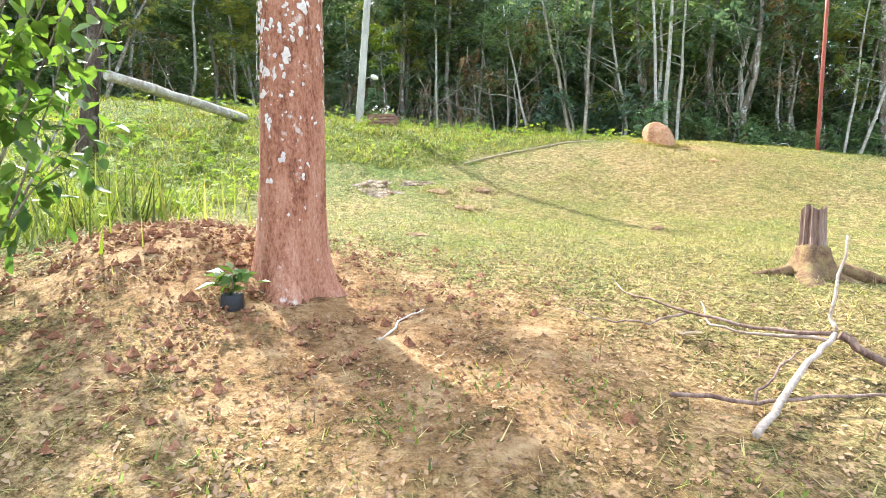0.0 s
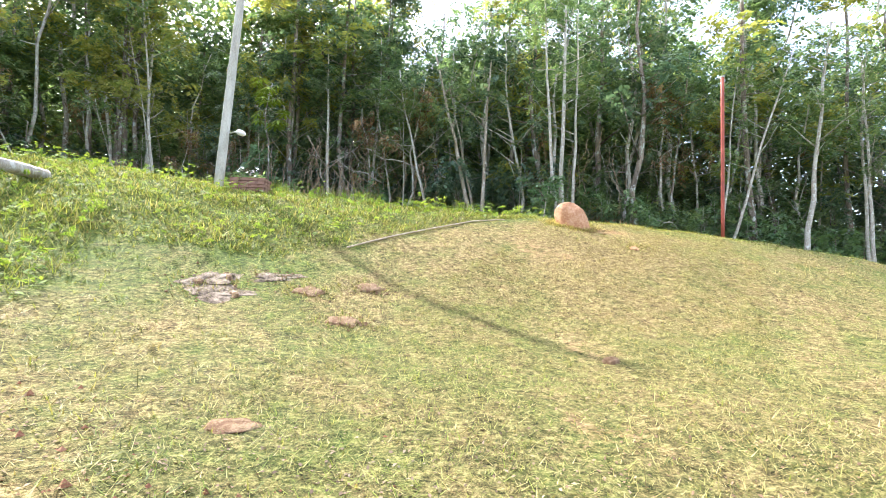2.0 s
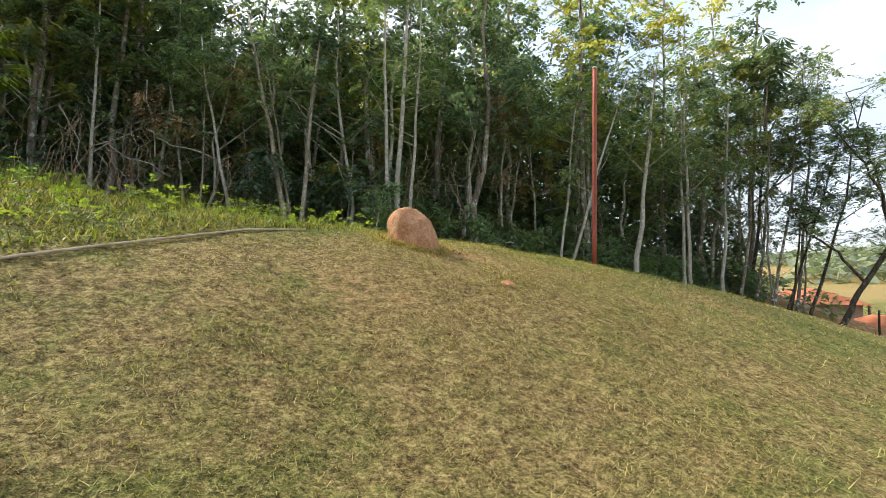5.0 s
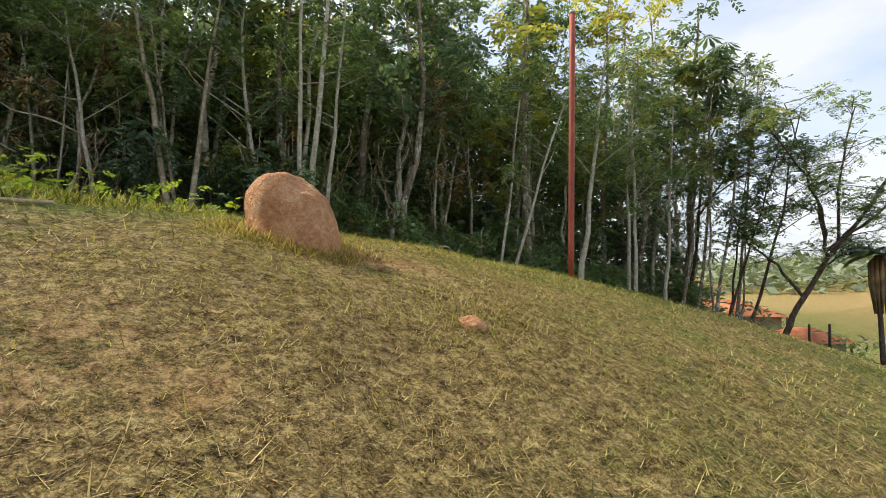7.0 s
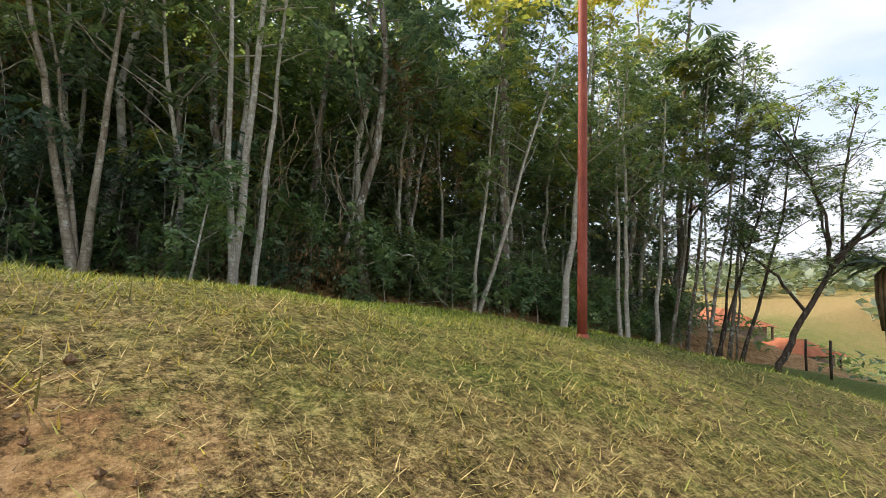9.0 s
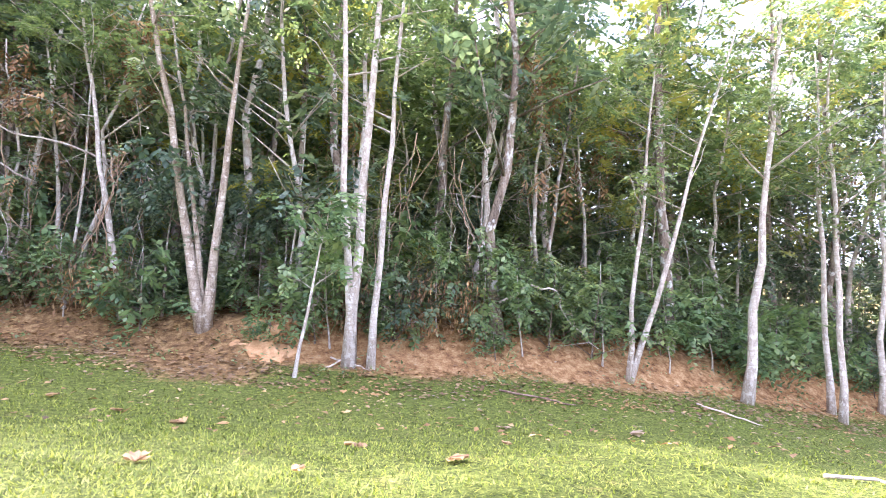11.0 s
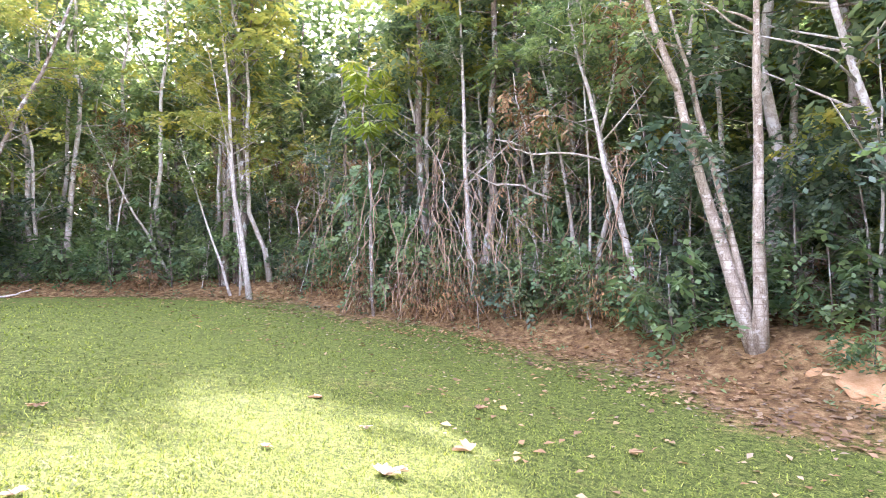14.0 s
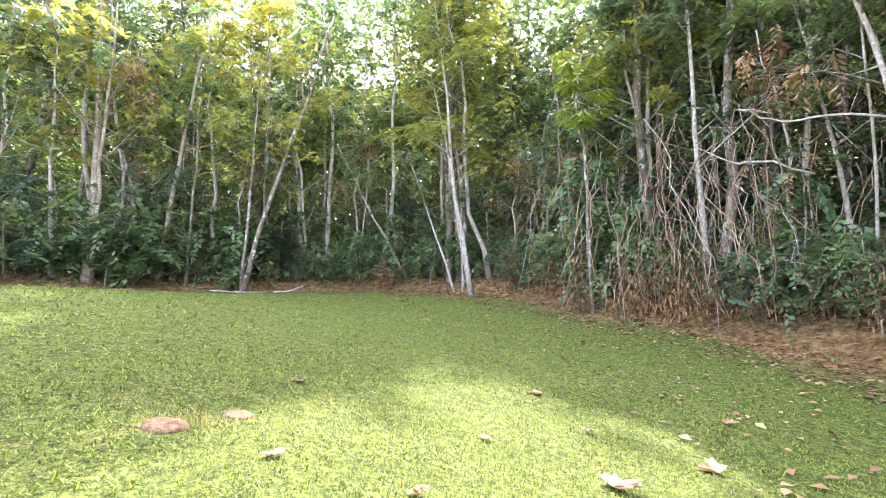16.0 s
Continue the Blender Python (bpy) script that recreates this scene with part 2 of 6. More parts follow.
CLAY = mottled("termite_clay", [(0.3, (0.33, 0.155, 0.075)), (0.5, (0.47, 0.25, 0.13)), (0.7, (0.6, 0.38, 0.23))], 5.0, 24.0, 0.95, 0.12, None, 0.1)
EARTH = mottled("red_earth", [(0.25, (0.12, 0.05, 0.026)), (0.5, (0.26, 0.12, 0.065)), (0.75, (0.42, 0.23, 0.13))], 5.0, 40.0, 0.95, 0.04, None, 0.1)
SAND = mottled("orange_sandy_earth", [(0.3, (0.36, 0.19, 0.075)), (0.7, (0.6, 0.38, 0.2))], 4.0, 40.0, 0.95, 0.03, None, 0.1)
RUST = mottled("red_oxide_paint", [(0.3, (0.2, 0.045, 0.028)), (0.55, (0.33, 0.075, 0.045)), (0.75, (0.42, 0.14, 0.08))], 3.0, 40.0, 0.6, 0.004, (1, 1, 0.3))
CONCRETE = mottled("weathered_grey_post", [(0.3, (0.3, 0.29, 0.25)), (0.7, (0.56, 0.55, 0.48))], 4.0, 60.0, 0.85, 0.006, (1, 1, 0.3))
OLD_WOOD = mottled("weathered_wood", [(0.3, (0.09, 0.05, 0.035)), (0.55, (0.24, 0.16, 0.12)), (0.75, (0.42, 0.33, 0.27))], 9.0, 60.0, 0.9, 0.02, (1, 1, 0.12))
PALE_WOOD = mottled("pale_peeled_wood", [(0.3, (0.34, 0.27, 0.2)), (0.7, (0.64, 0.57, 0.48))], 9.0, 60.0, 0.85, 0.01, (1, 1, 0.3))
EDGING_TIMBER = mottled("pale_edging_timber", [(0.3, (0.28, 0.21, 0.13)), (0.7, (0.52, 0.43, 0.3))], 5.0, 50.0, 0.6, 0.003)
BRICK = mottled("brown_brick", [(0.3, (0.13, 0.07, 0.05)), (0.7, (0.3, 0.17, 0.12))], 7.0, 60.0, 0.9, 0.01)
TERRACOTTA = mottled("terracotta_roof", [(0.3, (0.5, 0.17, 0.08)), (0.7, (0.68, 0.3, 0.16))], 1.0, 12.0, 0.85, 0.02)
PLASTER = mottled("brown_plaster", [(0.3, (0.2, 0.15, 0.11)), (0.7, (0.36, 0.28, 0.21))], 1.0, 30.0, 0.9, 0.004)
DARK_METAL = mottled("dark_lamp_metal", [(0.3, (0.05, 0.05, 0.055)), (0.7, (0.12, 0.12, 0.13))], 6, 50, 0.5, 0.002)
WHITE = mottled("white_enamel", [(0.3, (0.7, 0.7, 0.68)), (0.7, (0.82, 0.82, 0.8))], 6, 50, 0.4, 0.001)
BLACK_BAG = mottled("black_plastic", [(0.3, (0.015, 0.015, 0.016)), (0.7, (0.035, 0.034, 0.034))], 8, 60, 0.45, 0.01)

# ---- the lie of the land ----
X0, Y0, DX, DY = -24.0, -8.0, 8.0, 4.6
HEIGHTS = np.array(
    [
        [-0.88, -1.04, -1.17, -1.21, -1.07, -0.84, -0.59, -0.37],
        [0.39, 0.09, -0.16, -0.38, -0.37, -0.26, -0.2, -0.18],
        [1.7, 1.2, 0.83, 0.57, 0.36, 0.29, 0.13, -0.05],
        [3.06, 2.34, 1.7, 1.26, 0.94, 0.62, 0.35, -0.03],
        [4.34, 3.75, 2.73, 1.11, 1.28, 1.02, 0.62, -0.14],
        [5.21, 5.09, 4.79, 3.81, 4.1, 3.12, 1.25, -0.33],
        [5.55, 5.66, 5.73, 4.5, 3.82, 3.25, 1.37, -0.31],
        [5.44, 5.27, 4.85, 3.78, 2.8, 2.08, 1.46, 0.31],
        [5.24, 4.95, 4.43, 3.6, 2.55, 2.52, 2.37, 1.51],
        [5.06, 5.02, 4.42, 3.04, 3.0, 3.77, 3.52, 2.95],
        [4.8, 5.07, 4.73, 3.43, 3.05, 3.89, 4.19, 4.2],
        [4.64, 4.89, 4.77, 4.17, 3.82, 4.16, 4.71, 5.23],
    ]
)
# the foot of the wooded bank, from the east round to the west
BANK = np.array([(60, 20), (38, 25.5), (28, 27), (20, 28.3), (13, 29.9), (9.5, 31.3), (6.5, 33.6), (3.5, 36), (0, 37.6), (-10.8, 38.2), (-17, 37.4), (-21.5, 33.5), (-23, 27), (-23, 18), (-27, 4), (-30, -20)], float)


def smooth(a, b, v):
    u = np.clip((v - a) / (b - a), 0, 1)
    return u * u * (3 - 2 * u)


def bank_way(x, y):
    """Metres beyond the foot of the bank (into the wood); minus on the lawn."""
    x, y = np.asarray(x, float), np.asarray(y, float)
    d, side = np.full(x.shape, 1e9), np.zeros(x.shape)
    for a, b in zip(BANK[:-1], BANK[1:]):
        e = b - a
        u = np.clip(((x - a[0]) * e[0] + (y - a[1]) * e[1]) / (e @ e), 0, 1)
        dx, dy = x - a[0] - u * e[0], y - a[1] - u * e[1]
        r = np.hypot(dx, dy)
        near = r < d
        side, d = np.where(near, -np.sign(e[0] * dy - e[1] * dx), side), np.where(near, r, d)
    return d * side


def bspline(u):
    u = np.abs(u)
    return np.where(u < 1, 2 / 3 - u * u + u ** 3 / 2, np.where(u < 2, (2 - u) ** 3 / 6, 0))


def lumps(x, y):
    """Two octaves of gentle unevenness."""
    return 0.035 * np.sin(1.9 * x + 0.7 * y) * np.sin(1.3 * y - 0.8 * x) + 0.015 * np.sin(5.1 * x + 2.0) * np.sin(4.3 * y + x)


def ground(x, y, rough=True):
    x, y = np.asarray(x, float), np.asarray(y, float)
    ny, nx = HEIGHTS.shape
    cx, cy = np.clip(x, X0, X0 + DX * (nx - 1)), np.clip(y, Y0, Y0 + DY * (ny - 1))
    bx = np.array([bspline((cx - X0) / DX - i) for i in range(-1, nx + 1)])
    by = np.array([bspline((cy - Y0) / DY - j) for j in range(-1, ny + 1)])
    bx[1] += bx[0]
    bx[-2] += bx[-1]
    by[1] += by[0]
    by[-2] += by[-1]
    z = np.einsum("ji,i...,j...->...", HEIGHTS, bx[1:-1], by[1:-1])
    d = bank_way(x, y)
    z = z + 0.85 * smooth(-0.2, 2.2, d) + np.clip(d - 2, 0, 30) * 0.05
    # the hillside behind the wood, raised to block bright sky between the trees
    z = z + 24.0 * smooth(11, 36, d) * smooth(44, 30, x) * smooth(10, 18, y)
    # soil heaped round the big trunk
    z = z + 0.34 * np.exp(-(((x + 1.95) / 1.0) ** 2 + ((y - 3.75) / 0.95) ** 2)) + 0.2 * np.exp(-(((x + 2.6) / 0.8) ** 2 + ((y - 4.9) / 0.9) ** 2))
    # the valley to the east and the hills beyond it
    far = np.hypot(x - 6, y - 18)
    east = smooth(40, 80, x)
    z = z - 5.0 * east + smooth(110, 330, x) * 17 * (0.75 + 0.25 * np.sin(y * 0.011 + 1.0)) + smooth(80, 400, far) * 6
    if rough:
        z = z + lumps(x, y) * smooth(120, 40, far)
    return z


def gz(x, y):
    return float(ground(x, y))


# ---- mesh helpers ----
def np_mesh(name, verts, faces, mat, flat=False, attrs=None):
    """A mesh from arrays: verts n x 3, faces m x 3 or m x 4."""
    verts, faces = np.asarray(verts, np.float32), np.asarray(faces, np.int32)
    me = bpy.data.meshes.new(name)
    k = faces.shape[1]
    me.vertices.add(len(verts))
    me.vertices.foreach_set("co", verts.ravel())
    me.loops.add(faces.size)
    me.loops.foreach_set("vertex_index", faces.ravel())
    me.polygons.add(len(faces))
    me.polygons.foreach_set("loop_start", np.arange(0, faces.size, k, dtype=np.int32))
    me.polygons.foreach_set("loop_total", np.full(len(faces), k, np.int32))
    me.update(calc_edges=True)
    me.polygons.foreach_set("use_smooth", np.full(len(faces), not flat))
    for key, values in (attrs or {}).items():
        me.attributes.new(key, "FLOAT", "POINT").data.foreach_set("value", np.asarray(values, np.float32))
    me.materials.append(mat)
    me.validate()
    return me


def part(name, data, mat=None, parent=None, label=""):
    """One mesh object, under a thing or a part. data: a mesh, or a bmesh."""
    if isinstance(data, bmesh.types.BMesh):
        me = bpy.data.meshes.new(name)
        data.to_mesh(me)
        data.free()
        me.materials.append(mat)
        data = me
    ob = new(name, data)
    if parent is not None:
        ob.parent = parent
    return tagged(ob, label) if label else ob


def thing(name, x, y, z, label, category, group="", turn=0.0, kind=""):
    ob = new(name)
    ob.empty_display_size = 0.1
    ob.matrix_basis = pose(x, y, z, 0, 0, turn)
    return tagged(ob, label, category, group, kind)


def join(pieces):
    """(verts, faces) pairs into one pair."""
    vs, fs, n = [], [], 0
    for v, f in pieces:
        vs.append(v)
        fs.append(np.asarray(f) + n)
        n += len(v)
    return np.concatenate(vs), np.concatenate(fs)


def tube(points, radii, sides=7, rough=0.0, rng=None):
    """A tapered tube along points, closed at its ends by shrinking; quads."""
    p = np.asarray(points, float)
    r = np.asarray(radii, float)
    p = np.vstack([p[:1], p, p[-1:]])
    r = np.concatenate([[r[0] * 0.02], r, [r[-1] * 0.02]])
    d = np.gradient(p, axis=0)
    d[0], d[-1] = d[1], d[-2]
    d /= np.linalg.norm(d, axis=1)[:, None] + 1e-9
    ref = np.where(np.abs(d[:, 2:3]) > 0.9, np.array([[1.0, 0, 0]]), np.array([[0, 0, 1.0]]))
    ref = np.repeat(ref[len(ref) // 2][None], len(p), 0)
    u = np.cross(d, ref)
    u /= np.linalg.norm(u, axis=1)[:, None] + 1e-9
    w = np.cross(d, u)
    a = np.linspace(0, 2 * math.pi, sides, endpoint=False)
    k = np.ones((len(p), sides))
    if rough and rng is not None:
        k += rng.normal(0, rough, k.shape)
    v = p[:, None] + (r[:, None] * k)[..., None] * (np.cos(a)[None, :, None] * u[:, None] + np.sin(a)[None, :, None] * w[:, None])
    i, j = np.meshgrid(np.arange(len(p) - 1), np.arange(sides), indexing="ij")
    jn = (j + 1) % sides
    f = np.stack([i * sides + j, i * sides + jn, (i + 1) * sides + jn, (i + 1) * sides + j], -1).reshape(-1, 4)
    return v.reshape(-1, 3), f


def leaves(rng, at, size, droop=0.3, slim=0.5, heading=None, fold=0.12, toss=0.45):
    """A leaf at each point: a folded rhomb, one quad each."""
    n = len(at)
    az = rng.uniform(0, 2 * math.pi, n) if heading is None else heading
    el = rng.normal(-droop, toss, n)
    d = np.stack([np.cos(az) * np.cos(el), np.sin(az) * np.cos(el), np.sin(el)], 1)
    side = np.stack([-np.sin(az), np.cos(az), rng.normal(0, toss, n)], 1)
    side /= np.linalg.norm(side, axis=1)[:, None]
    up = np.cross(d, side)
    s = (size * rng.uniform(0.6, 1.35, n))[:, None]
    mid = at + d * s * 0.45
    v = np.stack([at, mid + side * s * slim * 0.5 + up * s * fold, at + d * s, mid - side * s * slim * 0.5 + up * s * fold], 1).reshape(-1, 3)
    return v, np.arange(n * 4).reshape(n, 4)


def sprays(rng, tips, count, size, droop=0.3, slim=0.5, sigma=0.35):
    """Leaves set in two rows along short arching shoots that leave the twigs."""
    per = 12
    m = max(1, count // per)
    full = rng.gamma(0.9, 1.0, len(tips))
    base = tips[rng.choice(len(tips), m, p=full / full.sum())] + rng.normal(0, sigma * 0.6, (m, 3)) * np.array([1, 1, 0.6])
    az, el, roll = rng.uniform(0, 2 * math.pi, m), rng.normal(0.1 - 0.7 * droop, 0.3, m), rng.normal(0, 0.35, m)
    d = np.stack([np.cos(az) * np.cos(el), np.sin(az) * np.cos(el), np.sin(el)], 1)
    flat = np.stack([-np.sin(az), np.cos(az), np.zeros(m)], 1)
    side = flat * np.cos(roll)[:, None] + np.cross(d, flat) * np.sin(roll)[:, None]
    t = np.linspace(0.12, 1, per)
    hand = np.where(np.arange(per) % 2 == 0, 1.0, -1.0)
    ln = size * rng.uniform(2.0, 4.0, m)
    at = base[:, None] + d[:, None] * (ln[:, None] * t)[..., None]
    at[..., 2] -= (0.3 + droop * 0.4) * ln[:, None] * t * t
    way = d[:, None] * 0.62 + side[:, None] * (hand * 0.8)[None, :, None] + rng.normal(0, 0.2, (m, per, 3))
    way[..., 2] -= 0.15 + 0.3 * droop
    way /= np.linalg.norm(way, axis=2)[..., None]
    up = np.cross(d, side)[:, None] + rng.normal(0, 0.25, (m, per, 3))
    wide = np.cross(up, way)
    wide /= np.linalg.norm(wide, axis=2)[..., None] + 1e-9
    s = (size * (1.15 - 0.45 * t)[None] * rng.uniform(0.7, 1.3, (m, per)))[..., None]
    mid = at + way * s * 0.5
    v = np.stack([at, mid + wide * s * slim * 0.5, at + way * s, mid - wide * s * slim * 0.5], 2).reshape(-1, 3)
    return v, np.arange(m * per * 4).reshape(-1, 4)


def bend(rng, base, top, n=7, wob=0.06):
    """A wavering line from base to top."""
    base, top = np.asarray(base, float), np.asarray(top, float)
    t = np.linspace(0, 1, n)[:, None]
    ln = np.linalg.norm(top - base)
    off = np.cumsum(rng.normal(0, wob * ln / n, (n, 3)), 0)
    off -= off[:1]
    return base + (top - base) * t + off * np.array([1, 1, 0.3])


def woody(rng, height, radius, lean, crown_from, spread, count, size, limbs=10, droop=0.3, slim=0.5, sigma=0.35, rise=0.7, stems=None, wob=0.05, upper=0.97, sides=7, twigs=True):
    """Trunk and limbs, and the leaves that they bear: two (verts, faces) pairs."""
    wood, tips = [], []
    for k, (lx, ly, h, r) in enumerate(stems or [(lean[0], lean[1], height, radius)]):
        line = bend(rng, (0, 0, -0.25), (lx * h, ly * h, h), 10, wob)
        s = np.linspace(0, 1, len(line))
        rad = r * (1 - 0.72 * s) * (1 + 0.45 * np.exp(-s * 14))
        wood.append(tube(line, rad, sides, 0.03, rng))
        for _ in range(limbs):
            a = rng.uniform(crown_from, upper)
            i = a * (len(line) - 1)
            b = line[int(i)] + (line[min(int(i) + 1, len(line) - 1)] - line[int(i)]) * (i % 1)
            az, ln = rng.uniform(0, 2 * math.pi), spread * rng.uniform(0.55, 1.15) * (1.15 - 0.6 * max(0, (a - crown_from) / (1 - crown_from + 1e-6)))
            e = b + ln * np.array([math.cos(az), math.sin(az), rise * rng.uniform(0.2, 1.3)])
            limb = bend(rng, b, e, 5, 0.12)
            lr = max(0.008, r * (1 - 0.72 * a) * 0.5)
            wood.append(tube(limb if twigs else limb[[0, 2, 4]], np.linspace(lr, lr * 0.25, 5 if twigs else 3), 4 if twigs else 3))
            tips.append(limb[2:])
            for _ in range(3):
                q = limb[rng.integers(2, 5)]
                e2 = q + ln * 0.5 * np.array([rng.normal(0, 0.7), rng.normal(0, 0.7), rng.uniform(-0.1, 0.7)])
                tw = bend(rng, q, e2, 4, 0.12)
                if twigs:
                    wood.append(tube(tw, np.linspace(lr * 0.4, 0.004, 4), 3))
                tips.append(tw[1:])
    tips = np.concatenate(tips)
    return join(wood), sprays(rng, tips, count, size, droop, slim, sigma)


def plant(name, x, y, made, bark, leaf, label, category, group="", turn=0.0, crown="crown", stem="trunk", sink=0.0):
    ob = thing(name, x, y, gz(x, y) - sink, label, category, group, turn)
    part(stem, np_mesh(stem, *made[0], bark), parent=ob)
    part(crown, np_mesh(crown, *made[1], leaf), parent=ob)
    return ob


# ---- ground ----
def spread_lines(lo, hi, step, far_lo, far_hi, grow=1.22):
    core = list(np.arange(lo, hi + 1e-6, step))
    s, v = step, hi
    while v < far_hi:
        s *= grow
        v += s
        core.append(v)
    s, v = step, lo
    while v > far_lo:
        s *= grow
        v -= s
        core.insert(0, v)
    return np.array(core)


def zones(x, y):
    """How dry, bare and leaf-strewn the ground is."""
    d = bank_way(x, y)
    wob = 0.5 * np.sin(x * 0.9 + 1.3 * np.sin(y * 0.5)) + 0.35 * np.sin(y * 1.7 + x * 0.4)
    hill = smooth(12.4, 14.0, y - 0.45 * (x - 0.3) + wob * 0.3) * smooth(7.5, 5.0, x) * smooth(21, 18.5, y)
    plateau = smooth(16.2, 19.0, y + 1.7 * smooth(7, 9.5, x) + wob * 0.5)
    dry = 0.5 + 0.25 * smooth(7, 1, y) + 0.36 * np.exp(-(((x - 5.5) / 4.5) ** 2 + ((y - 13) / 3) ** 2))
    hill = np.maximum(hill, 0.8 * smooth(0.9, -0.8, x + wob * 0.4) * smooth(9.0, 11.0, y) * smooth(21, 18.5, y))
    dry = dry * (1 - 0.95 * plateau) * (1 - 0.55 * hill) * smooth(14, 9, d)
    dry = dry * (1 - 0.75 * smooth(-2.5, -4.5, x + wob * 0.5) * smooth(2, 4, y))
    bare = 0.75 * np.exp(-(((x + 1.7) / 1.5) ** 2 + ((y - 3.9) / 1.5) ** 2)) + 0.55 * np.exp(-(((x - 0.2) / 1.4) ** 2 + ((y - 2.6) / 1.5) ** 2)) + 0.25 * smooth(4.5, 0.5, y)
    bare = bare + 0.9 * smooth(-1.8, 0.6, d + 0.6 * wob) * smooth(8.5, 11, x) * smooth(5, 2.2, d)
    for bx, by, s in ((3.3, 8.75, 0.55), (5.03, 12.74, 0.22), (7.3, 14.6, 0.3), (-1.5, 10.6, 0.7), (0.0, 10.5, 0.35), (4.4, 13.2, 0.8), (2.2, 6.2, 0.6)):
        bare = bare + 0.42 * np.exp(-((x - bx) ** 2 + (y - by) ** 2) / s ** 2)
    bare = bare + 0.9 * np.exp(-(((x - 6.55) / 0.62) ** 2 + ((y - 14.75) / 0.5) ** 2))
    litter = smooth(-3.8, -0.8, d + 0.8 * wob - 1.3 * smooth(9, 5, x))
    litter = litter * (1 - 0.9 * smooth(9.4, 11.5, x) * smooth(4.0, 2.0, d)) * 0.9 * smooth(13, 8, d)
    return np.clip(dry, 0, 1), np.clip(bare, 0, 1), np.clip(litter, 0, 1)


gx, gy = spread_lines(-30, 40, 0.25, -700, 700), spread_lines(-8, 46, 0.25, -700, 700)
XX, YY = np.meshgrid(gx, gy)
ZZ = ground(XX, YY)
dd, bb, ll = zones(XX, YY)
farness = np.hypot(XX - 6, YY - 18)
ZZ = ZZ + bb * 0.03 * np.sin(XX * 9 + 3 * np.sin(YY * 7)) * np.sin(YY * 11)
bb, ll = bb * smooth(60, 40, farness), ll * np.where(XX < 15, 1, smooth(70, 50, farness))
dd = np.where(XX > 45, 0.55 + 0.12 * smooth(60, 110, XX) + 0.25 * np.sin(XX * 0.05) * np.sin(YY * 0.04), dd)
bb = np.where(XX > 60, 0.2 * smooth(70, 130, XX) + 0.2 * np.sin(XX * 0.07 + 1) * np.sin(YY * 0.05), bb)
i, j = np.meshgrid(np.arange(len(gy) - 1), np.arange(len(gx) - 1), indexing="ij")
w_ = len(gx)
quads = np.stack([i * w_ + j, i * w_ + j + 1, (i + 1) * w_ + j + 1, (i + 1) * w_ + j], -1).reshape(-1, 4)
ground_me = np_mesh("ground", np.stack([XX, YY, ZZ], -1).reshape(-1, 3), quads, MAT_GROUND, attrs={"dry": dd.ravel(), "bare": bb.ravel(), "litter": ll.ravel()})
tagged(new("ground", ground_me), "sloping mown lawn with dry thatch, bare red earth and leaf litter", "ground", kind="structure")

# ---- the wood ----
RNG = np.random.default_rng(7)
EDGE = "trees of the wood"


def key_tree(x, y, lx, ly, height, radius, bark=BARK_PALE, leaf=LEAF_MID, crown_from=0.45, spread=2.2, count=3200, size=0.17, stems=None, label="", limbs=11, name="forest_tree", droop=0.3, sigma=0.42, slim=0.5):
    made = woody(RNG, height, radius, (lx, ly), crown_from, spread, int(count * 0.75), size * 1.1, limbs, stems=stems, droop=droop, sigma=sigma, slim=slim)
    return plant(name, x, y, made, bark, leaf, label or "slender pale-barked tree at the edge of the wood", "tree", EDGE, sink=0.05)


# trees that stand out along the bank
key_tree(8.9, 33.4, 0, 0, 13, 0.17, BARK_RING, LEAF_MID, 0.5, 2.2, 4200, 0.17, [(-0.2, 0.09, 13, 0.17), (0.05, -0.02, 12, 0.16), (-0.17, 0.12, 11, 0.1)], "three-stemmed tree with ringed pale bark growing from one base", 7)
key_tree(10.96, 29.3, 0.13, -0.06, 4.7, 0.055, BARK_PALE, LEAF_BLUE, 0.5, 1.15, 1100, 0.22, label="small leaning sapling with broad cool green leaves", limbs=9, sigma=0.25)
key_tree(11.36, 33.6, 0.05, -0.02, 7.0, 0.05, BARK_PALE, LEAF_YELLOW, 0.45, 1.2, 900, 0.17, limbs=8)
key_tree(12.65, 30.13, 0, 0, 17, 0.19, BARK_PALE, LEAF_MID, 0.5, 2.2, 4200, 0.17, [(0.045, -0.01, 17, 0.17), (-0.06, 0.02, 16.5, 0.13)], "tall white-barked tree forking near its foot", 8)
key_tree(13.23, 29.83, 0.02, 0, 15.5, 0.11, count=2600)
key_tree(6.5, 35.6, -0.17, 0.09, 12, 0.12, count=3000)
key_tree(4.3, 38.3, -0.18, 0.1, 11, 0.1, count=2600)
key_tree(17.57, 31.0, 0.02, -0.01, 11, 0.06, BARK_GREY, LEAF_DARK)
key_tree(21.7, 28.3, 0, 0, 13, 0.11, BARK_PALE, LEAF_MID, 0.45, 2.2, 3400, 0.17, [(0.07, -0.03, 12, 0.09), (0.27, -0.13, 13, 0.1)], "two-stemmed grey tree, one stem leaning outwards", 8)
key_tree(24.5, 31.5, 0.15, -0.07, 13, 0.12, BARK_GREY)
key_tree(20.4, 32.0, 0.14, -0.07, 13, 0.1, BARK_GREY)
key_tree(25.87, 27.0, 0.1, -0.05, 15, 0.17, count=3600)
key_tree(29.0, 25.6, -0.01, 0, 14, 0.12)
key_tree(29.9, 26.4, -0.02, 0.01, 14, 0.12)
key_tree(33.2, 26.3, 0.01, -0.01, 14, 0.13)
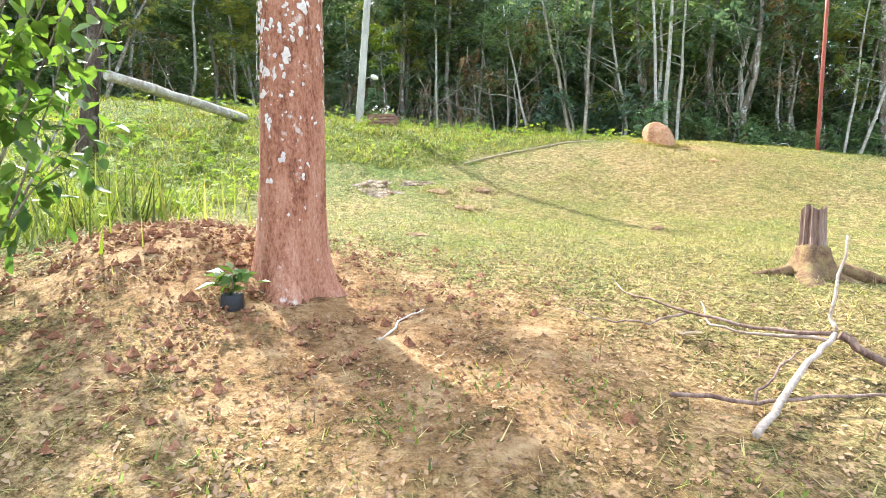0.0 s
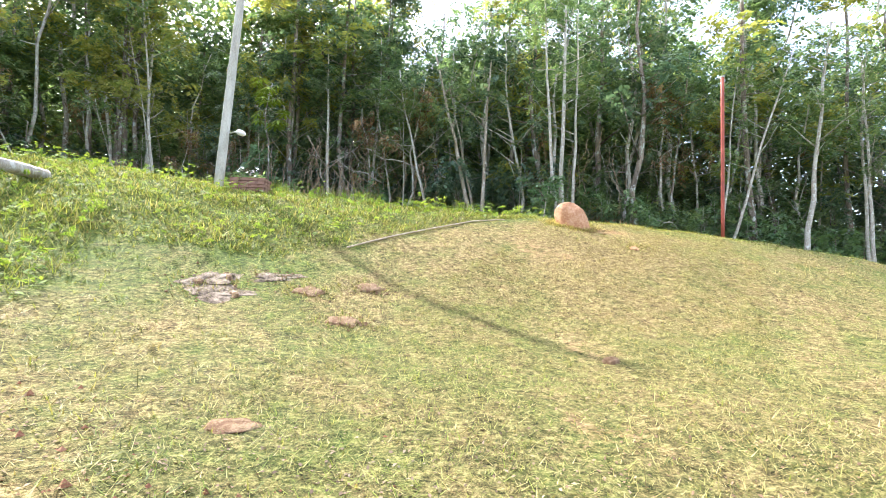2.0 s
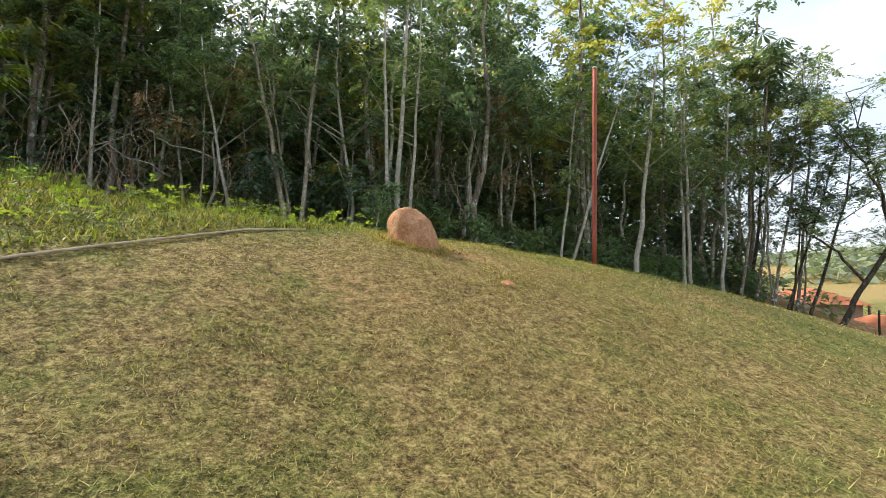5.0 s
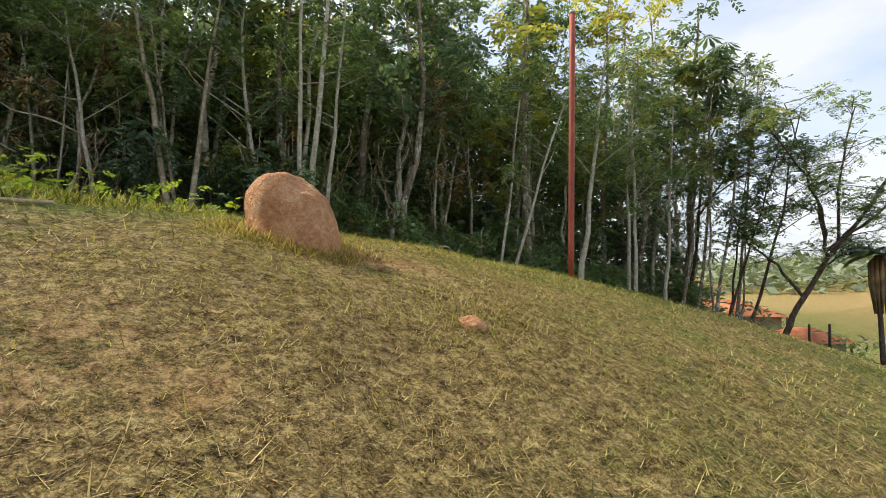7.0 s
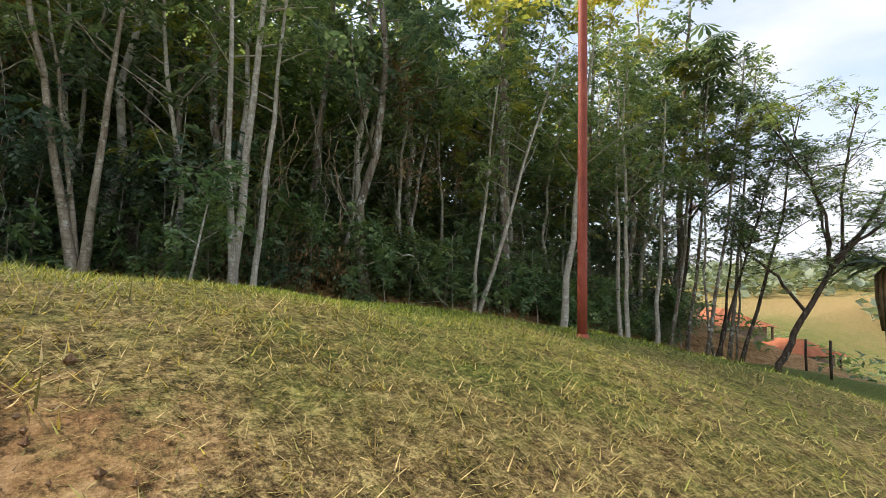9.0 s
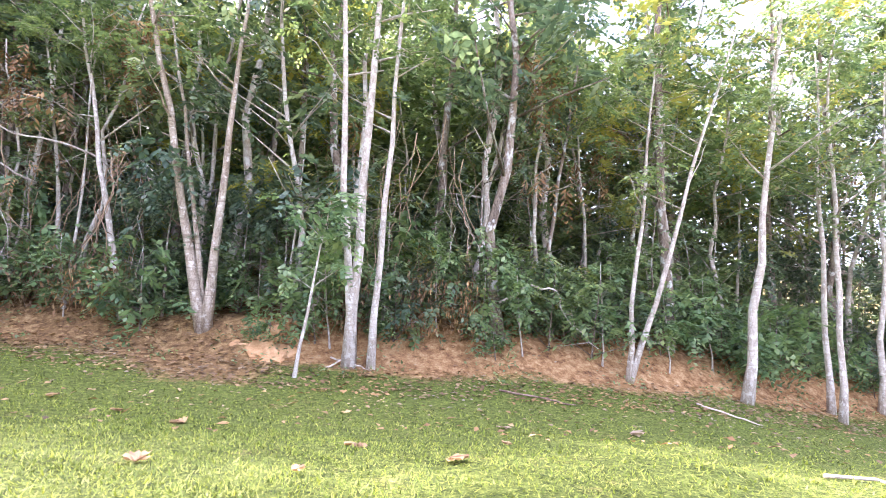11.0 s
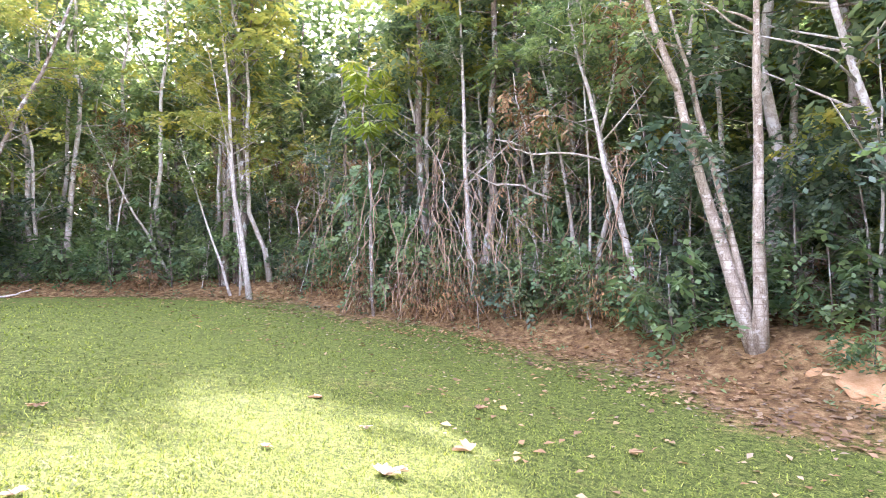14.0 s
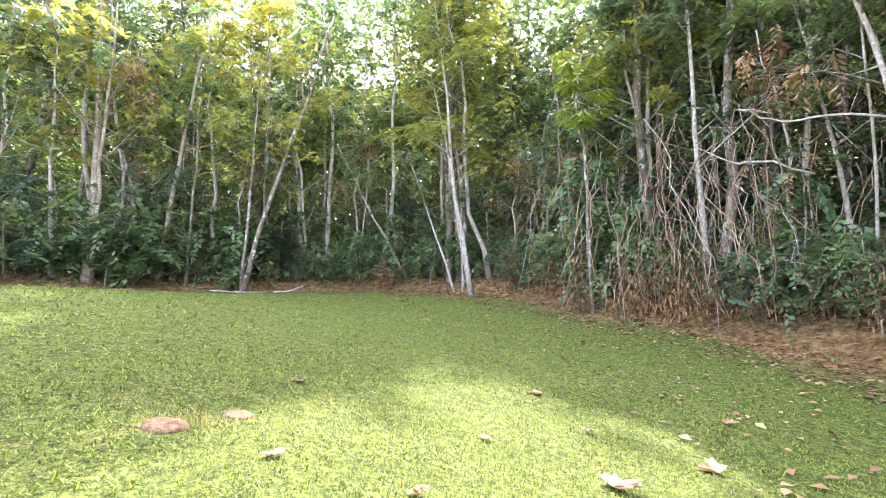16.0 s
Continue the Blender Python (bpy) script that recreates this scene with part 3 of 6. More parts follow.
key_tree(-10.7, 37.7, 0, 0, 15, 0.13, BARK_PALE, LEAF_YELLOW, 0.42, 2.3, 4200, 0.18, [(-0.06, -0.05, 15, 0.12), (-0.13, -0.1, 12, 0.07)], "white-barked tree forking above a straight bole", 9)
key_tree(-12.4, 38.3, -0.25, -0.24, 7.5, 0.07, BARK_PALE, LEAF_MID, 0.6, 1.4, 1200)
key_tree(-12.0, 38.4, 0, 0, 6, 0.04, BARK_PALE, LEAF_MID, 0.6, 1.2, 900)
key_tree(-17.6, 39.5, -0.36, -0.36, 8.5, 0.09, BARK_PALE, LEAF_BLUE, 0.6, 1.5, 1500)
key_tree(-20.5, 37.8, 0.05, 0.05, 9, 0.07, BARK_PALE, LEAF_MID, 0.55, 1.5, 1600)
key_tree(-20.8, 30.6, 0, 0, 15, 0.16, BARK_GREY, LEAF_YELLOW, 0.4, 2.6, 5200, 0.19, [(0.22, 0.22, 15, 0.15), (0.04, 0.05, 13, 0.1)], "forked grey tree with a yellow-green backlit crown", 9)
key_tree(-24.0, 24.2, 0.0, 0.0, 16, 0.24, BARK_RING, LEAF_YELLOW, 0.42, 2.8, 5200, 0.19, [(0.01, 0.0, 16, 0.23), (0.08, 0.08, 14, 0.13)], "thick tree with ringed pale brown bark forking high above shrubs", 9)
key_tree(-24.2, 27.4, 0.13, 0.13, 15, 0.17, BARK_RING, LEAF_YELLOW, 0.45, 2.6, 4600, 0.19)
key_tree(-23.5, 28.6, 0.06, 0.06, 12, 0.1, BARK_GREY, LEAF_MID, 0.45)
key_tree(-0.4, 39.2, -0.03, -0.02, 14, 0.13, BARK_PALE, LEAF_DARK, 0.35, 2.2, 3600)
key_tree(2.4, 39.6, 0.03, 0.03, 15, 0.14, BARK_PALE, LEAF_MID, 0.4, 2.2, 3600)
key_tree(4.5, 37.4, 0.03, 0.02, 13, 0.06, BARK_PALE, LEAF_MID, 0.5)
key_tree(-14.8, 41.5, -0.06, 0.02, 16, 0.15)
key_tree(-3.5, 41.0, 0.03, 0, 16, 0.14, BARK_PALE, LEAF_YELLOW)
# tall dense crowns added to shade the lawn either side of the sun patch
for x, y, h, leaf in ((-12.7, 39.3, 18.5, LEAF_YELLOW), (-13.8, 39.2, 20.5, LEAF_MID), (-3.1, 41.3, 20.5, LEAF_MID), (-1.3, 41.4, 20.5, LEAF_YELLOW), (0.9, 41.6, 21, LEAF_MID), (3.4, 41.5, 20, LEAF_DARK)):
    key_tree(x, y, 0.02, 0.01, h, 0.17, BARK_GREY, leaf, 0.35, 2.8, 5600, 0.32, label="added tall broad tree over the wood's edge, shading the lawn", limbs=18, sigma=0.55)
key_tree(37.2, 25.0, 0.25, -0.2, 13, 0.1, BARK_DARK, LEAF_DARK, 0.5, 2.4, 1700, 0.24)
key_tree(37.8, 24.0, 0.2, -0.16, 15, 0.11, BARK_DARK, LEAF_DARK, 0.45, 2.6, 1500, 0.28)
key_tree(39.5, 25.6, 0.14, -0.1, 12, 0.09, BARK_DARK, LEAF_MID, 0.5, 2.2, 1500, 0.2)
for x, y, lx, ly, h, leaf, c in ((34.6, 26.4, 0.1, -0.08, 18, LEAF_MID, 5600), (36.4, 26.2, 0.06, -0.05, 19, LEAF_YELLOW, 5200), (35.6, 24.9, 0.12, -0.1, 17.5, LEAF_DARK, 4400), (38.0, 24.6, 0.1, -0.08, 18.5, LEAF_MID, 4400)):
    key_tree(x, y, lx, ly, h, 0.11, BARK_GREY, leaf, 0.42, 2.7, c, 0.22, label="slender tree at the wood's end, leafy against the sky")


def feathery_tree(x, y, boughs, count, label, seed, radius=0.19):
    """An open tree: long crooked boughs, given across and up the slope, that carry thin flat sprays."""
    rng = np.random.default_rng(seed)
    ob = thing("feathery_tree", x, y, gz(x, y) - 0.1, label, "tree", EDGE)
    across, depth = np.array([0.757, -0.653, 0]), np.array([0.653, 0.757, 0])
    wood, tips = [], []
    for k, (r0, pts) in enumerate(boughs):
        p = np.array([across * a + depth * b + np.array([0, 0, 1.15 * c]) for a, b, c in pts])
        u = np.linspace(0, len(p) - 1, 4 * (len(p) - 1) + 1)
        q = np.stack([np.interp(u, np.arange(len(p)), p[:, i]) for i in range(3)], 1)
        q[1:-1] = (q[:-2] + 2 * q[1:-1] + q[2:]) / 4 + rng.normal(0, 0.05, q[1:-1].shape)
        wood.append(tube(q, radius * np.linspace(r0, r0 * 0.35, len(q)), 7))
        for _ in range(18 if k else 10):
            b = q[rng.integers(len(q) // 3 if k else len(q) // 2, len(q))]
            e = b + np.array([rng.normal(0, 1.3), rng.normal(0, 1.3), rng.uniform(-0.2, 1.2)])
            tw = bend(rng, b, e, 5, 0.12)
            wood.append(tube(tw, np.linspace(0.028, 0.008, 5), 4))
            tips.append(tw[1:])
            for _ in range(2):
                t2 = bend(rng, tw[3], tw[3] + np.array([rng.normal(0, 0.8), rng.normal(0, 0.8), rng.uniform(-0.3, 0.5)]), 4, 0.1)
                wood.append(tube(t2, np.linspace(0.012, 0.005, 4), 3))
                tips.append(t2)
    part("trunk", np_mesh("trunk", *join(wood), BARK_DARK), parent=ob)
    part("crown", np_mesh("crown", *sprays(rng, np.concatenate(tips), count, 0.2, 0.05, 0.42, 0.4), LEAF_MID), parent=ob)


feathery_tree(37.3, 22.2, (
    (1.0, [(0, 0, 0), (0.8, 0, 1.3), (1.6, 0, 2.9), (3.2, 0, 5.0), (4.8, 0.3, 6.6), (6.6, 0.5, 8.6), (8.2, 0.5, 10.8)]),
    (0.5, [(1.7, 0, 3.1), (0.6, 0.4, 4.6), (-0.9, 0.6, 5.6), (-1.7, 0.6, 7.0)]),
    (0.55, [(3.0, 0, 5.3), (4.8, -0.5, 6.6), (6.8, -0.8, 8.3), (8.6, -1.0, 8.9)]),
    (0.5, [(3.2, 0, 5.0), (2.6, -0.5, 7.4), (1.2, -0.9, 9.4), (-0.8, -1.2, 11.4)]),
    (0.5, [(3.9, 0.2, 5.7), (4.3, 0.6, 8.4), (5.0, 1.0, 10.8), (5.9, 1.2, 13.2)]),
    (0.4, [(3.0, -0.1, 5.6), (3.3, 1.0, 8.4), (2.8, 1.6, 11.0), (2.2, 2.0, 13.6)]),
    (0.35, [(2.5, 0, 4.5), (4.6, 0.8, 5.2), (6.4, 1.2, 5.6)]),
), 19000, "dark leaning tree with an open crown of feathery sprays", 201)
feathery_tree(38.4, 27.6, (
    (0.7, [(0, 0, 0), (0.4, 0, 3), (0.9, 0, 6.5), (1.2, 0, 10), (1.6, 0, 13.5)]),
    (0.4, [(0.8, 0, 6), (2.4, -0.5, 8.4), (4.0, -0.9, 9.6)]),
    (0.4, [(1.0, 0, 8), (-0.6, 0.4, 10.4), (-2.0, 0.6, 12.5)]),
    (0.35, [(1.2, 0, 10), (2.8, 0.5, 12.5), (3.9, 0.8, 14.5)]),
), 5600, "thin dark tree with open feathery foliage at the wood's end", 202)


def protos(kinds):
    """For each kind, its meshes, made once."""
    out = []
    for name, label, category, args, bark, leaf in kinds:
        made = woody(RNG, **args)
        out.append((name, label, category, np_mesh("trunk", *made[0], bark), np_mesh("crown", *made[1], leaf)))
    return out


def strew(kind, spots, group, stem="trunk"):
    """One thing with its parts, then copies of it at the other spots (x, y, turn, size)."""
    name, label, category, wood, crown = kind
    first = None
    for x, y, turn, s in spots:
        m = pose(x, y, gz(x, y) - 0.05, 0, 0, turn) @ Matrix.Diagonal((s, s, s, 1))
        if first is None:
            first = tagged(new(name), label, category, group)
            first.empty_display_size = 0.1
            part(stem, wood, parent=first)
            part("crown", crown, parent=first)
            first.matrix_basis = m
        else:
            copy = copy_thing(first, pose(0, 0, 0))
            copy.matrix_basis = m


def sunward(x, y):
    """Plan coordinates across and along the sun's bearing."""
    c, s = math.cos(radians(SUN_YAW)), math.sin(radians(SUN_YAW))
    return x * c + y * s, -x * s + y * c


def notch(x, y):
    """How high the wood stands: it dips where the sun reaches the lawn."""
    u, s = sunward(x, y)
    rise = np.maximum(ground(x, y, False) - 6.3, 0)
    low = np.where((u > 13.2) & (u < 18.5), np.maximum(0.869 * (s - 20.5) - 2.6 - rise, 5.5), 30.0)
    return np.where((u > -5) & (u < 6), np.maximum(0.869 * (s - 16) - 3.5 - rise, 9.0), low)


def height_at(x, y):
    u, s = sunward(x, y)
    return 1.45 if u < 5 else 1.4 if u < 13.5 else 1.38


def wood_spots(n, near, far, rng, gap):
    """Spots in the wood, between near and far metres beyond the foot of the bank, kept apart."""
    got = []
    for _ in range(n * 60):
        if len(got) >= n:
            break
        x, y = rng.uniform(-44, 48), rng.uniform(14, 58)
        d = float(bank_way(x, y))
        if near < d < far and all((x - a) ** 2 + (y - b) ** 2 > gap ** 2 for a, b, *_ in got):
            if y < 11 + 0.475 * (x - 5):
                continue
            tall = rng.uniform(0.85, 1.15) * height_at(x, y)
            got.append((x, y, rng.uniform(0, 360), min(tall, notch(x, y) / 15.5) if far > 9.5 else rng.uniform(0.85, 1.2)))
    return got


TALL = protos([
    ("forest_tree", "tall thin pale-barked tree deep in the wood", "tree", dict(height=15, radius=0.13, lean=(0.03, 0.02), wob=0.13, crown_from=0.4, spread=2.3, count=2100, size=0.27, twigs=False, limbs=13, sigma=0.45), BARK_PALE, LEAF_MID),
    ("forest_tree", "tall grey-barked tree with dark foliage", "tree", dict(height=14, radius=0.16, lean=(-0.05, 0.04), wob=0.12, crown_from=0.3, spread=2.5, count=2300, size=0.27, twigs=False, limbs=14, sigma=0.5), BARK_GREY, LEAF_DARK),
    ("forest_tree", "thin leaning forest tree with a sparse crown", "tree", dict(height=13, radius=0.1, lean=(0.17, -0.05), wob=0.13, crown_from=0.5, spread=2.0, count=1700, size=0.22, twigs=False, limbs=10, sigma=0.4), BARK_PALE, LEAF_MID),
    ("forest_tree", "tall tree with a yellow-green crown", "tree", dict(height=15.5, radius=0.14, lean=(0.0, -0.04), crown_from=0.45, spread=2.6, count=2300, size=0.28, twigs=False, limbs=13, sigma=0.5), BARK_GREY, LEAF_YELLOW),
])
MIDDLE = protos([
    ("forest_tree", "middle-sized tree leafy from its foot upwards", "tree", dict(height=8.5, radius=0.08, lean=(0.1, 0.04), wob=0.14, crown_from=0.16, spread=1.9, count=1800, size=0.22, twigs=False, limbs=20, sigma=0.42), BARK_PALE, LEAF_MID),
    ("forest_tree", "middle-sized dark tree hung with foliage", "tree", dict(height=9.5, radius=0.09, lean=(-0.12, 0.05), wob=0.15, crown_from=0.2, spread=2.0, count=1900, size=0.23, twigs=False, limbs=20, sigma=0.45, droop=0.5), BARK_PALE, LEAF_DARK),
    ("forest_tree", "half-dead tree draped with dry brown creepers", "tree", dict(height=7.5, radius=0.07, lean=(0.05, -0.06), wob=0.16, crown_from=0.1, spread=1.2, count=1100, size=0.2, slim=0.3, twigs=True, limbs=14, sigma=0.3, droop=1.0), BARK_PALE, LEAF_DEAD),
    ("forest_tree", "middle-sized tree with feathery yellow-green sprays", "tree", dict(height=8.0, radius=0.07, lean=(0.1, -0.04), crown_from=0.3, spread=2.2, count=1800, size=0.21, twigs=False, limbs=16, sigma=0.35, rise=0.3), BARK_PALE, LEAF_YELLOW),
])
LOW = protos([
    ("understory_tree", "spindly understory tree with mid-green leaves", "tree", dict(height=5.5, radius=0.05, lean=(0.12, 0.06), wob=0.16, crown_from=0.25, spread=1.2, count=1000, size=0.19, twigs=False, limbs=16, sigma=0.3), BARK_GREY, LEAF_MID),
    ("understory_tree", "understory tree with dark drooping leaves", "tree", dict(height=4.5, radius=0.045, lean=(-0.08, 0.02), crown_from=0.2, spread=1.3, count=1100, size=0.21, twigs=False, limbs=16, sigma=0.32, droop=0.6), BARK_GREY, LEAF_DARK),
    ("understory_tree", "sapling with broad cool green leaves", "tree", dict(height=3.6, radius=0.035, lean=(0.1, 0.05), crown_from=0.3, spread=1.1, count=700, size=0.23, twigs=False, limbs=12, sigma=0.28, droop=0.4), BARK_PALE, LEAF_BLUE),
])
SHRUBS = protos([
    ("shrub", "dense dark green shrub at the foot of the trees", "shrub", dict(height=1.5, radius=0.03, lean=(0, 0), crown_from=0.1, spread=1.0, count=700, size=0.18, twigs=False, limbs=16, sigma=0.26, upper=0.9, sides=5), BARK_GREY, LEAF_DARK),
    ("shrub", "leafy mid-green shrub in the undergrowth", "shrub", dict(height=1.9, radius=0.03, lean=(0.1, 0), crown_from=0.1, spread=1.1, count=700, size=0.18, twigs=False, limbs=15, sigma=0.28, upper=0.9, sides=5), BARK_GREY, LEAF_MID),
    ("shrub", "broad-leaved cool green shrub", "shrub", dict(height=1.7, radius=0.03, lean=(0, 0.1), crown_from=0.15, spread=1.0, count=550, size=0.23, twigs=False, limbs=12, sigma=0.28, upper=0.9, droop=0.5, sides=5), BARK_GREY, LEAF_BLUE),
])
r2 = np.random.default_rng(11)
spots = wood_spots(94, 1.6, 13, r2, 1.8)
for k, kind in enumerate(TALL):
    strew(kind, spots[k:86:4], EDGE)
spots = wood_spots(84, 1.8, 10, r2, 1.5)
for k, kind in enumerate(MIDDLE):
    strew(kind, spots[k::4], EDGE)
spots = wood_spots(120, 1.6, 9, r2, 1.2)
for k, kind in enumerate(LOW):
    strew(kind, spots[k::3], "understory of the wood", "stem")
spots = wood_spots(210, 0.9, 5, r2, 0.85)
west = [(r2.uniform(-25, -21.3), r2.uniform(17, 34.5), r2.uniform(0, 360), r2.uniform(1.3, 1.95)) for _ in range(34)]
spots += [w for w in west if 0.3 < float(bank_way(w[0], w[1])) < 3.5]
for k, kind in enumerate(SHRUBS):
    strew(kind, [(x, y, t, 1.22 * s) for x, y, t, s in spots[k::3]], "shrubs along the wood", "stem")

# broad-leaved shrubs and saplings leaning out over the bank
spots = wood_spots(42, 0.7, 2.2, r2, 0.9)
strew(SHRUBS[2], [(x, y, t, 0.8 * s) for x, y, t, s in spots[:24]], "shrubs along the wood", "stem")
strew(LOW[2], [(x, y, t, 0.9 * s) for x, y, t, s in spots[24:]], "understory of the wood", "stem")

# a clump of browned leaves among the shrubs
made = woody(RNG, 1.7, 0.03, (0, 0), 0.1, 0.9, 800, 0.24, 14, droop=0.9, slim=0.25, twigs=False)
plant("shrub", -17.6, 37.9, made, BARK_GREY, LEAF_DEAD, "clump of tall browned leaves among green shrubs", "shrub", "shrubs along the wood", stem="stem")
# dead creepers heaped and hanging at the wood's edge
for cx, cy, tall in ((-1.9, 39.3, 2.3), (-0.5, 40.1, 2.0), (-3.6, 39.4, 1.6), (1.4, 41.0, 1.9), (7.2, 38.6, 1.5), (11.0, 37.0, 1.8), (4.6, 39.6, 2.6)):
    made = woody(RNG, tall, 0.03, (0.1, 0), 0.05, 0.75, 620, 0.2, 16, droop=1.3, slim=0.2, twigs=True)
    plant("dry_creeper", cx, cy, made, BARK_PALE, LEAF_DEAD, "tangle of dead reddish-brown creepers on the bank", "creeper", "dead creepers along the wood", turn=cx * 40, stem="stem")
# trees smothered by broad-leaved climbers
for cx, cy, tall, wide, n in ((-4.9, 38.7, 8.0, 1.3, 1700), (-6.1, 39.3, 5.5, 1.2, 1000), (-2.9, 38.9, 4.2, 1.0, 800), (2.6, 38.6, 5.0, 1.0, 800), (14.2, 31.6, 4.2, 1.0, 800)):
    made = woody(RNG, tall, 0.06, (0.03, -0.03), 0.06, wide, n, 0.27, 26, droop=0.7, slim=0.75, sigma=0.3, rise=0.1, twigs=False)
    plant("climber_covered_tree", cx, cy, made, BARK_PALE, LEAF_BLUE, "thin tree smothered by a broad-leaved green climber", "tree", EDGE, turn=cx * 31)
# light feathery saplings standing out before the dark wood
for cx, cy, tall in ((1.6, 39.6, 3.6), (6.2, 38.0, 3.0), (12.6, 34.8, 3.4), (15.8, 32.8, 2.8), (20.5, 30.6, 2.6)):
    made = woody(RNG, tall, 0.03, (0.12, -0.08), 0.35, 1.3, 620, 0.2, 12, slim=0.3, twigs=False, droop=0.35)
    plant("sapling", cx, cy, made, BARK_PALE, LEAF_YELLOW, "slender sapling with light green feathery sprays", "sapling", "saplings along the wood", turn=cx * 55, stem="stem")
# the far depth of the wood, uncountable
def far_woods():
    n = 540000
    x, y = r2.uniform(-56, 46, n), r2.uniform(16, 66, n)
    d = bank_way(x, y)
    keep = (d > 8) & (d < 20) & (y > 12 + 0.5 * (x - 5)) & ((x > -30) | (r2.random(n) < 0.6))
    x, y = x[keep], y[keep]
    top = np.where(x < -8, 25.0, np.where(x < 6, 20, 14)) + 2.5 * np.sin(x * 0.7) * np.sin(y * 0.6 + 1)
    top = np.minimum(top, notch(x, y))
    h = r2.beta(1.0, 1.15, len(x)) * top
    at = np.stack([x, y, ground(x, y, False) + h], 1)
    v, f = leaves(r2, at, 0.56, 0.2, 0.55)
    tagged(new("far_woods", np_mesh("far_woods", v, f, LEAF_MID)), "dark foliage deep in the wood", "woods", kind="stuff")


far_woods()

# ---- posts and mounds ----
def grey_post():
    """A leaning lamp post with a floodlight on top and a small lamp below."""
    x, y = -2.71, 16.76
    lean = Vector((0.085, -0.02, 1)).normalized()
    ob = thing("lamp_post", x, y, gz(x, y) - 0.2, "leaning weathered grey post with a floodlight at its top", "lamp post")
    H = 6.0
    z = np.linspace(0, H, 9)
    v, f = tube([lean * t for t in z], np.linspace(0.125, 0.095, 9), 12, 0.01, RNG)
    part("post", np_mesh("post", v, f, CONCRETE), parent=ob)
    top = lean * (H - 0.08)
    bm = bmesh.new()
    bmesh.ops.create_cube(bm, size=1, matrix=Matrix.Translation(top + Vector((0.14, -0.12, 0.06))) @ pose(0, 0, 0, 55, 0, 25) @ Matrix.Diagonal((0.34, 0.26, 0.06, 1)))
    bmesh.ops.bevel(bm, geom=bm.edges[:], offset=0.012, segments=2)
    head = part("floodlight", bm, DARK_METAL, ob, "dark square floodlight")
    bm = bmesh.new()
    bmesh.ops.create_cube(bm, size=1, matrix=Matrix.Translation(top + Vector((0.155, -0.15, 0.035))) @ pose(0, 0, 0, 55, 0, 25) @ Matrix.Diagonal((0.28, 0.2, 0.04, 1)))
    part("lens", bm, WHITE, head)
    a = lean * 1.55
    v, f = tube([a + Vector((0.08, 0, 0)), a + Vector((0.2, -0.05, 0.05)), a + Vector((0.34, -0.1, 0.06))], [0.018, 0.018, 0.018], 6)
    arm = part("arm", np_mesh("arm", v, f, CONCRETE), parent=ob)
    bm = bmesh.new()
    bmesh.ops.create_icosphere(bm, subdivisions=3, radius=0.1, matrix=Matrix.Translation(a + Vector((0.42, -0.12, 0.03))) @ pose(0, 0, 0, 0, 20) @ Matrix.Diagonal((1.25, 1, 0.75, 1)))
    lamp = part("lamp_shade", bm, WHITE, arm, "small white globe lamp")
    for p in lamp.data.polygons:
        p.use_smooth = True


grey_post()


def red_post():
    x, y = 11.56, 16.1
    ob = thing("metal_post", x, y, gz(x, y) - 0.1, "tall round post in red oxide paint, rusty in places", "post")
    top = Vector((0.29, 0.26, 5.08))
    v, f = tube([top * t for t in np.linspace(0, 1, 8)], np.full(8, 0.052), 16)
    part("shaft", np_mesh("shaft", v, f, RUST), parent=ob)
    v, f = tube([top, top + Vector((0, 0, 0.05))], [0.06, 0.058], 16)
    part("cap", np_mesh("cap", v, f, CONCRETE), parent=ob, label="pale metal end cap")
    v, f = tube([Vector((0, 0, 0.02)), Vector((0, 0, 0.13))], [0.085, 0.06], 14)
    part("collar", np_mesh("collar", v, f, RUST), parent=ob)


red_post()


def lump(name, x, y, sx, sy, h, mat, label, category, seed, turn=0.0, power=1.0, knob=0.08, cuts=5, group="", lean=0.0):
    """A weathered dome that rises out of the ground."""
    bm = bmesh.new()
    bmesh.ops.create_icosphere(bm, subdivisions=cuts, radius=1)
    for v in bm.verts:
        p = v.co.copy()
        k = 1 + knob * noise.noise(p * 1.6 + Vector((seed, 0, 0))) * 2 + knob * 0.5 * noise.noise(p * 5 + Vector((0, seed, 0))) + knob * 0.22 * noise.noise(p * 14 + Vector((0, 0, seed)))
        flat = math.hypot(p.x, p.y)
        up = max(p.z, -0.35)
        w = 1 + 0.16 * max(0, -p.z + 0.15) * 2 + 0.22 * max(0, p.z) * (1 - max(0, p.z))
        v.co = Vector((p.x * sx * k * w + lean * up * h, p.y * sy * k * w, (abs(up) ** power * (1 if up > 0 else -1)) * h * (k if up > 0 else 1)))
    for f in bm.faces:
        f.smooth = True
    me = bpy.data.meshes.new(name)
    bm.to_mesh(me)
    bm.free()
    me.materials.append(mat)
    ob = new(name, me)
    up = Vector((gz(x - 0.4, y) - gz(x + 0.4, y), gz(x, y - 0.4) - gz(x, y + 0.4), 0.8)).normalized()
    tip = Vector((0, 0, 1)).rotation_difference(up).to_matrix().to_4x4() if h < 0.5 else Matrix()
    ob.matrix_basis = Matrix.Translation((x, y, gz(x, y))) @ tip @ pose(0, 0, 0, 0, 0, turn)
    return tagged(ob, label, category, group)


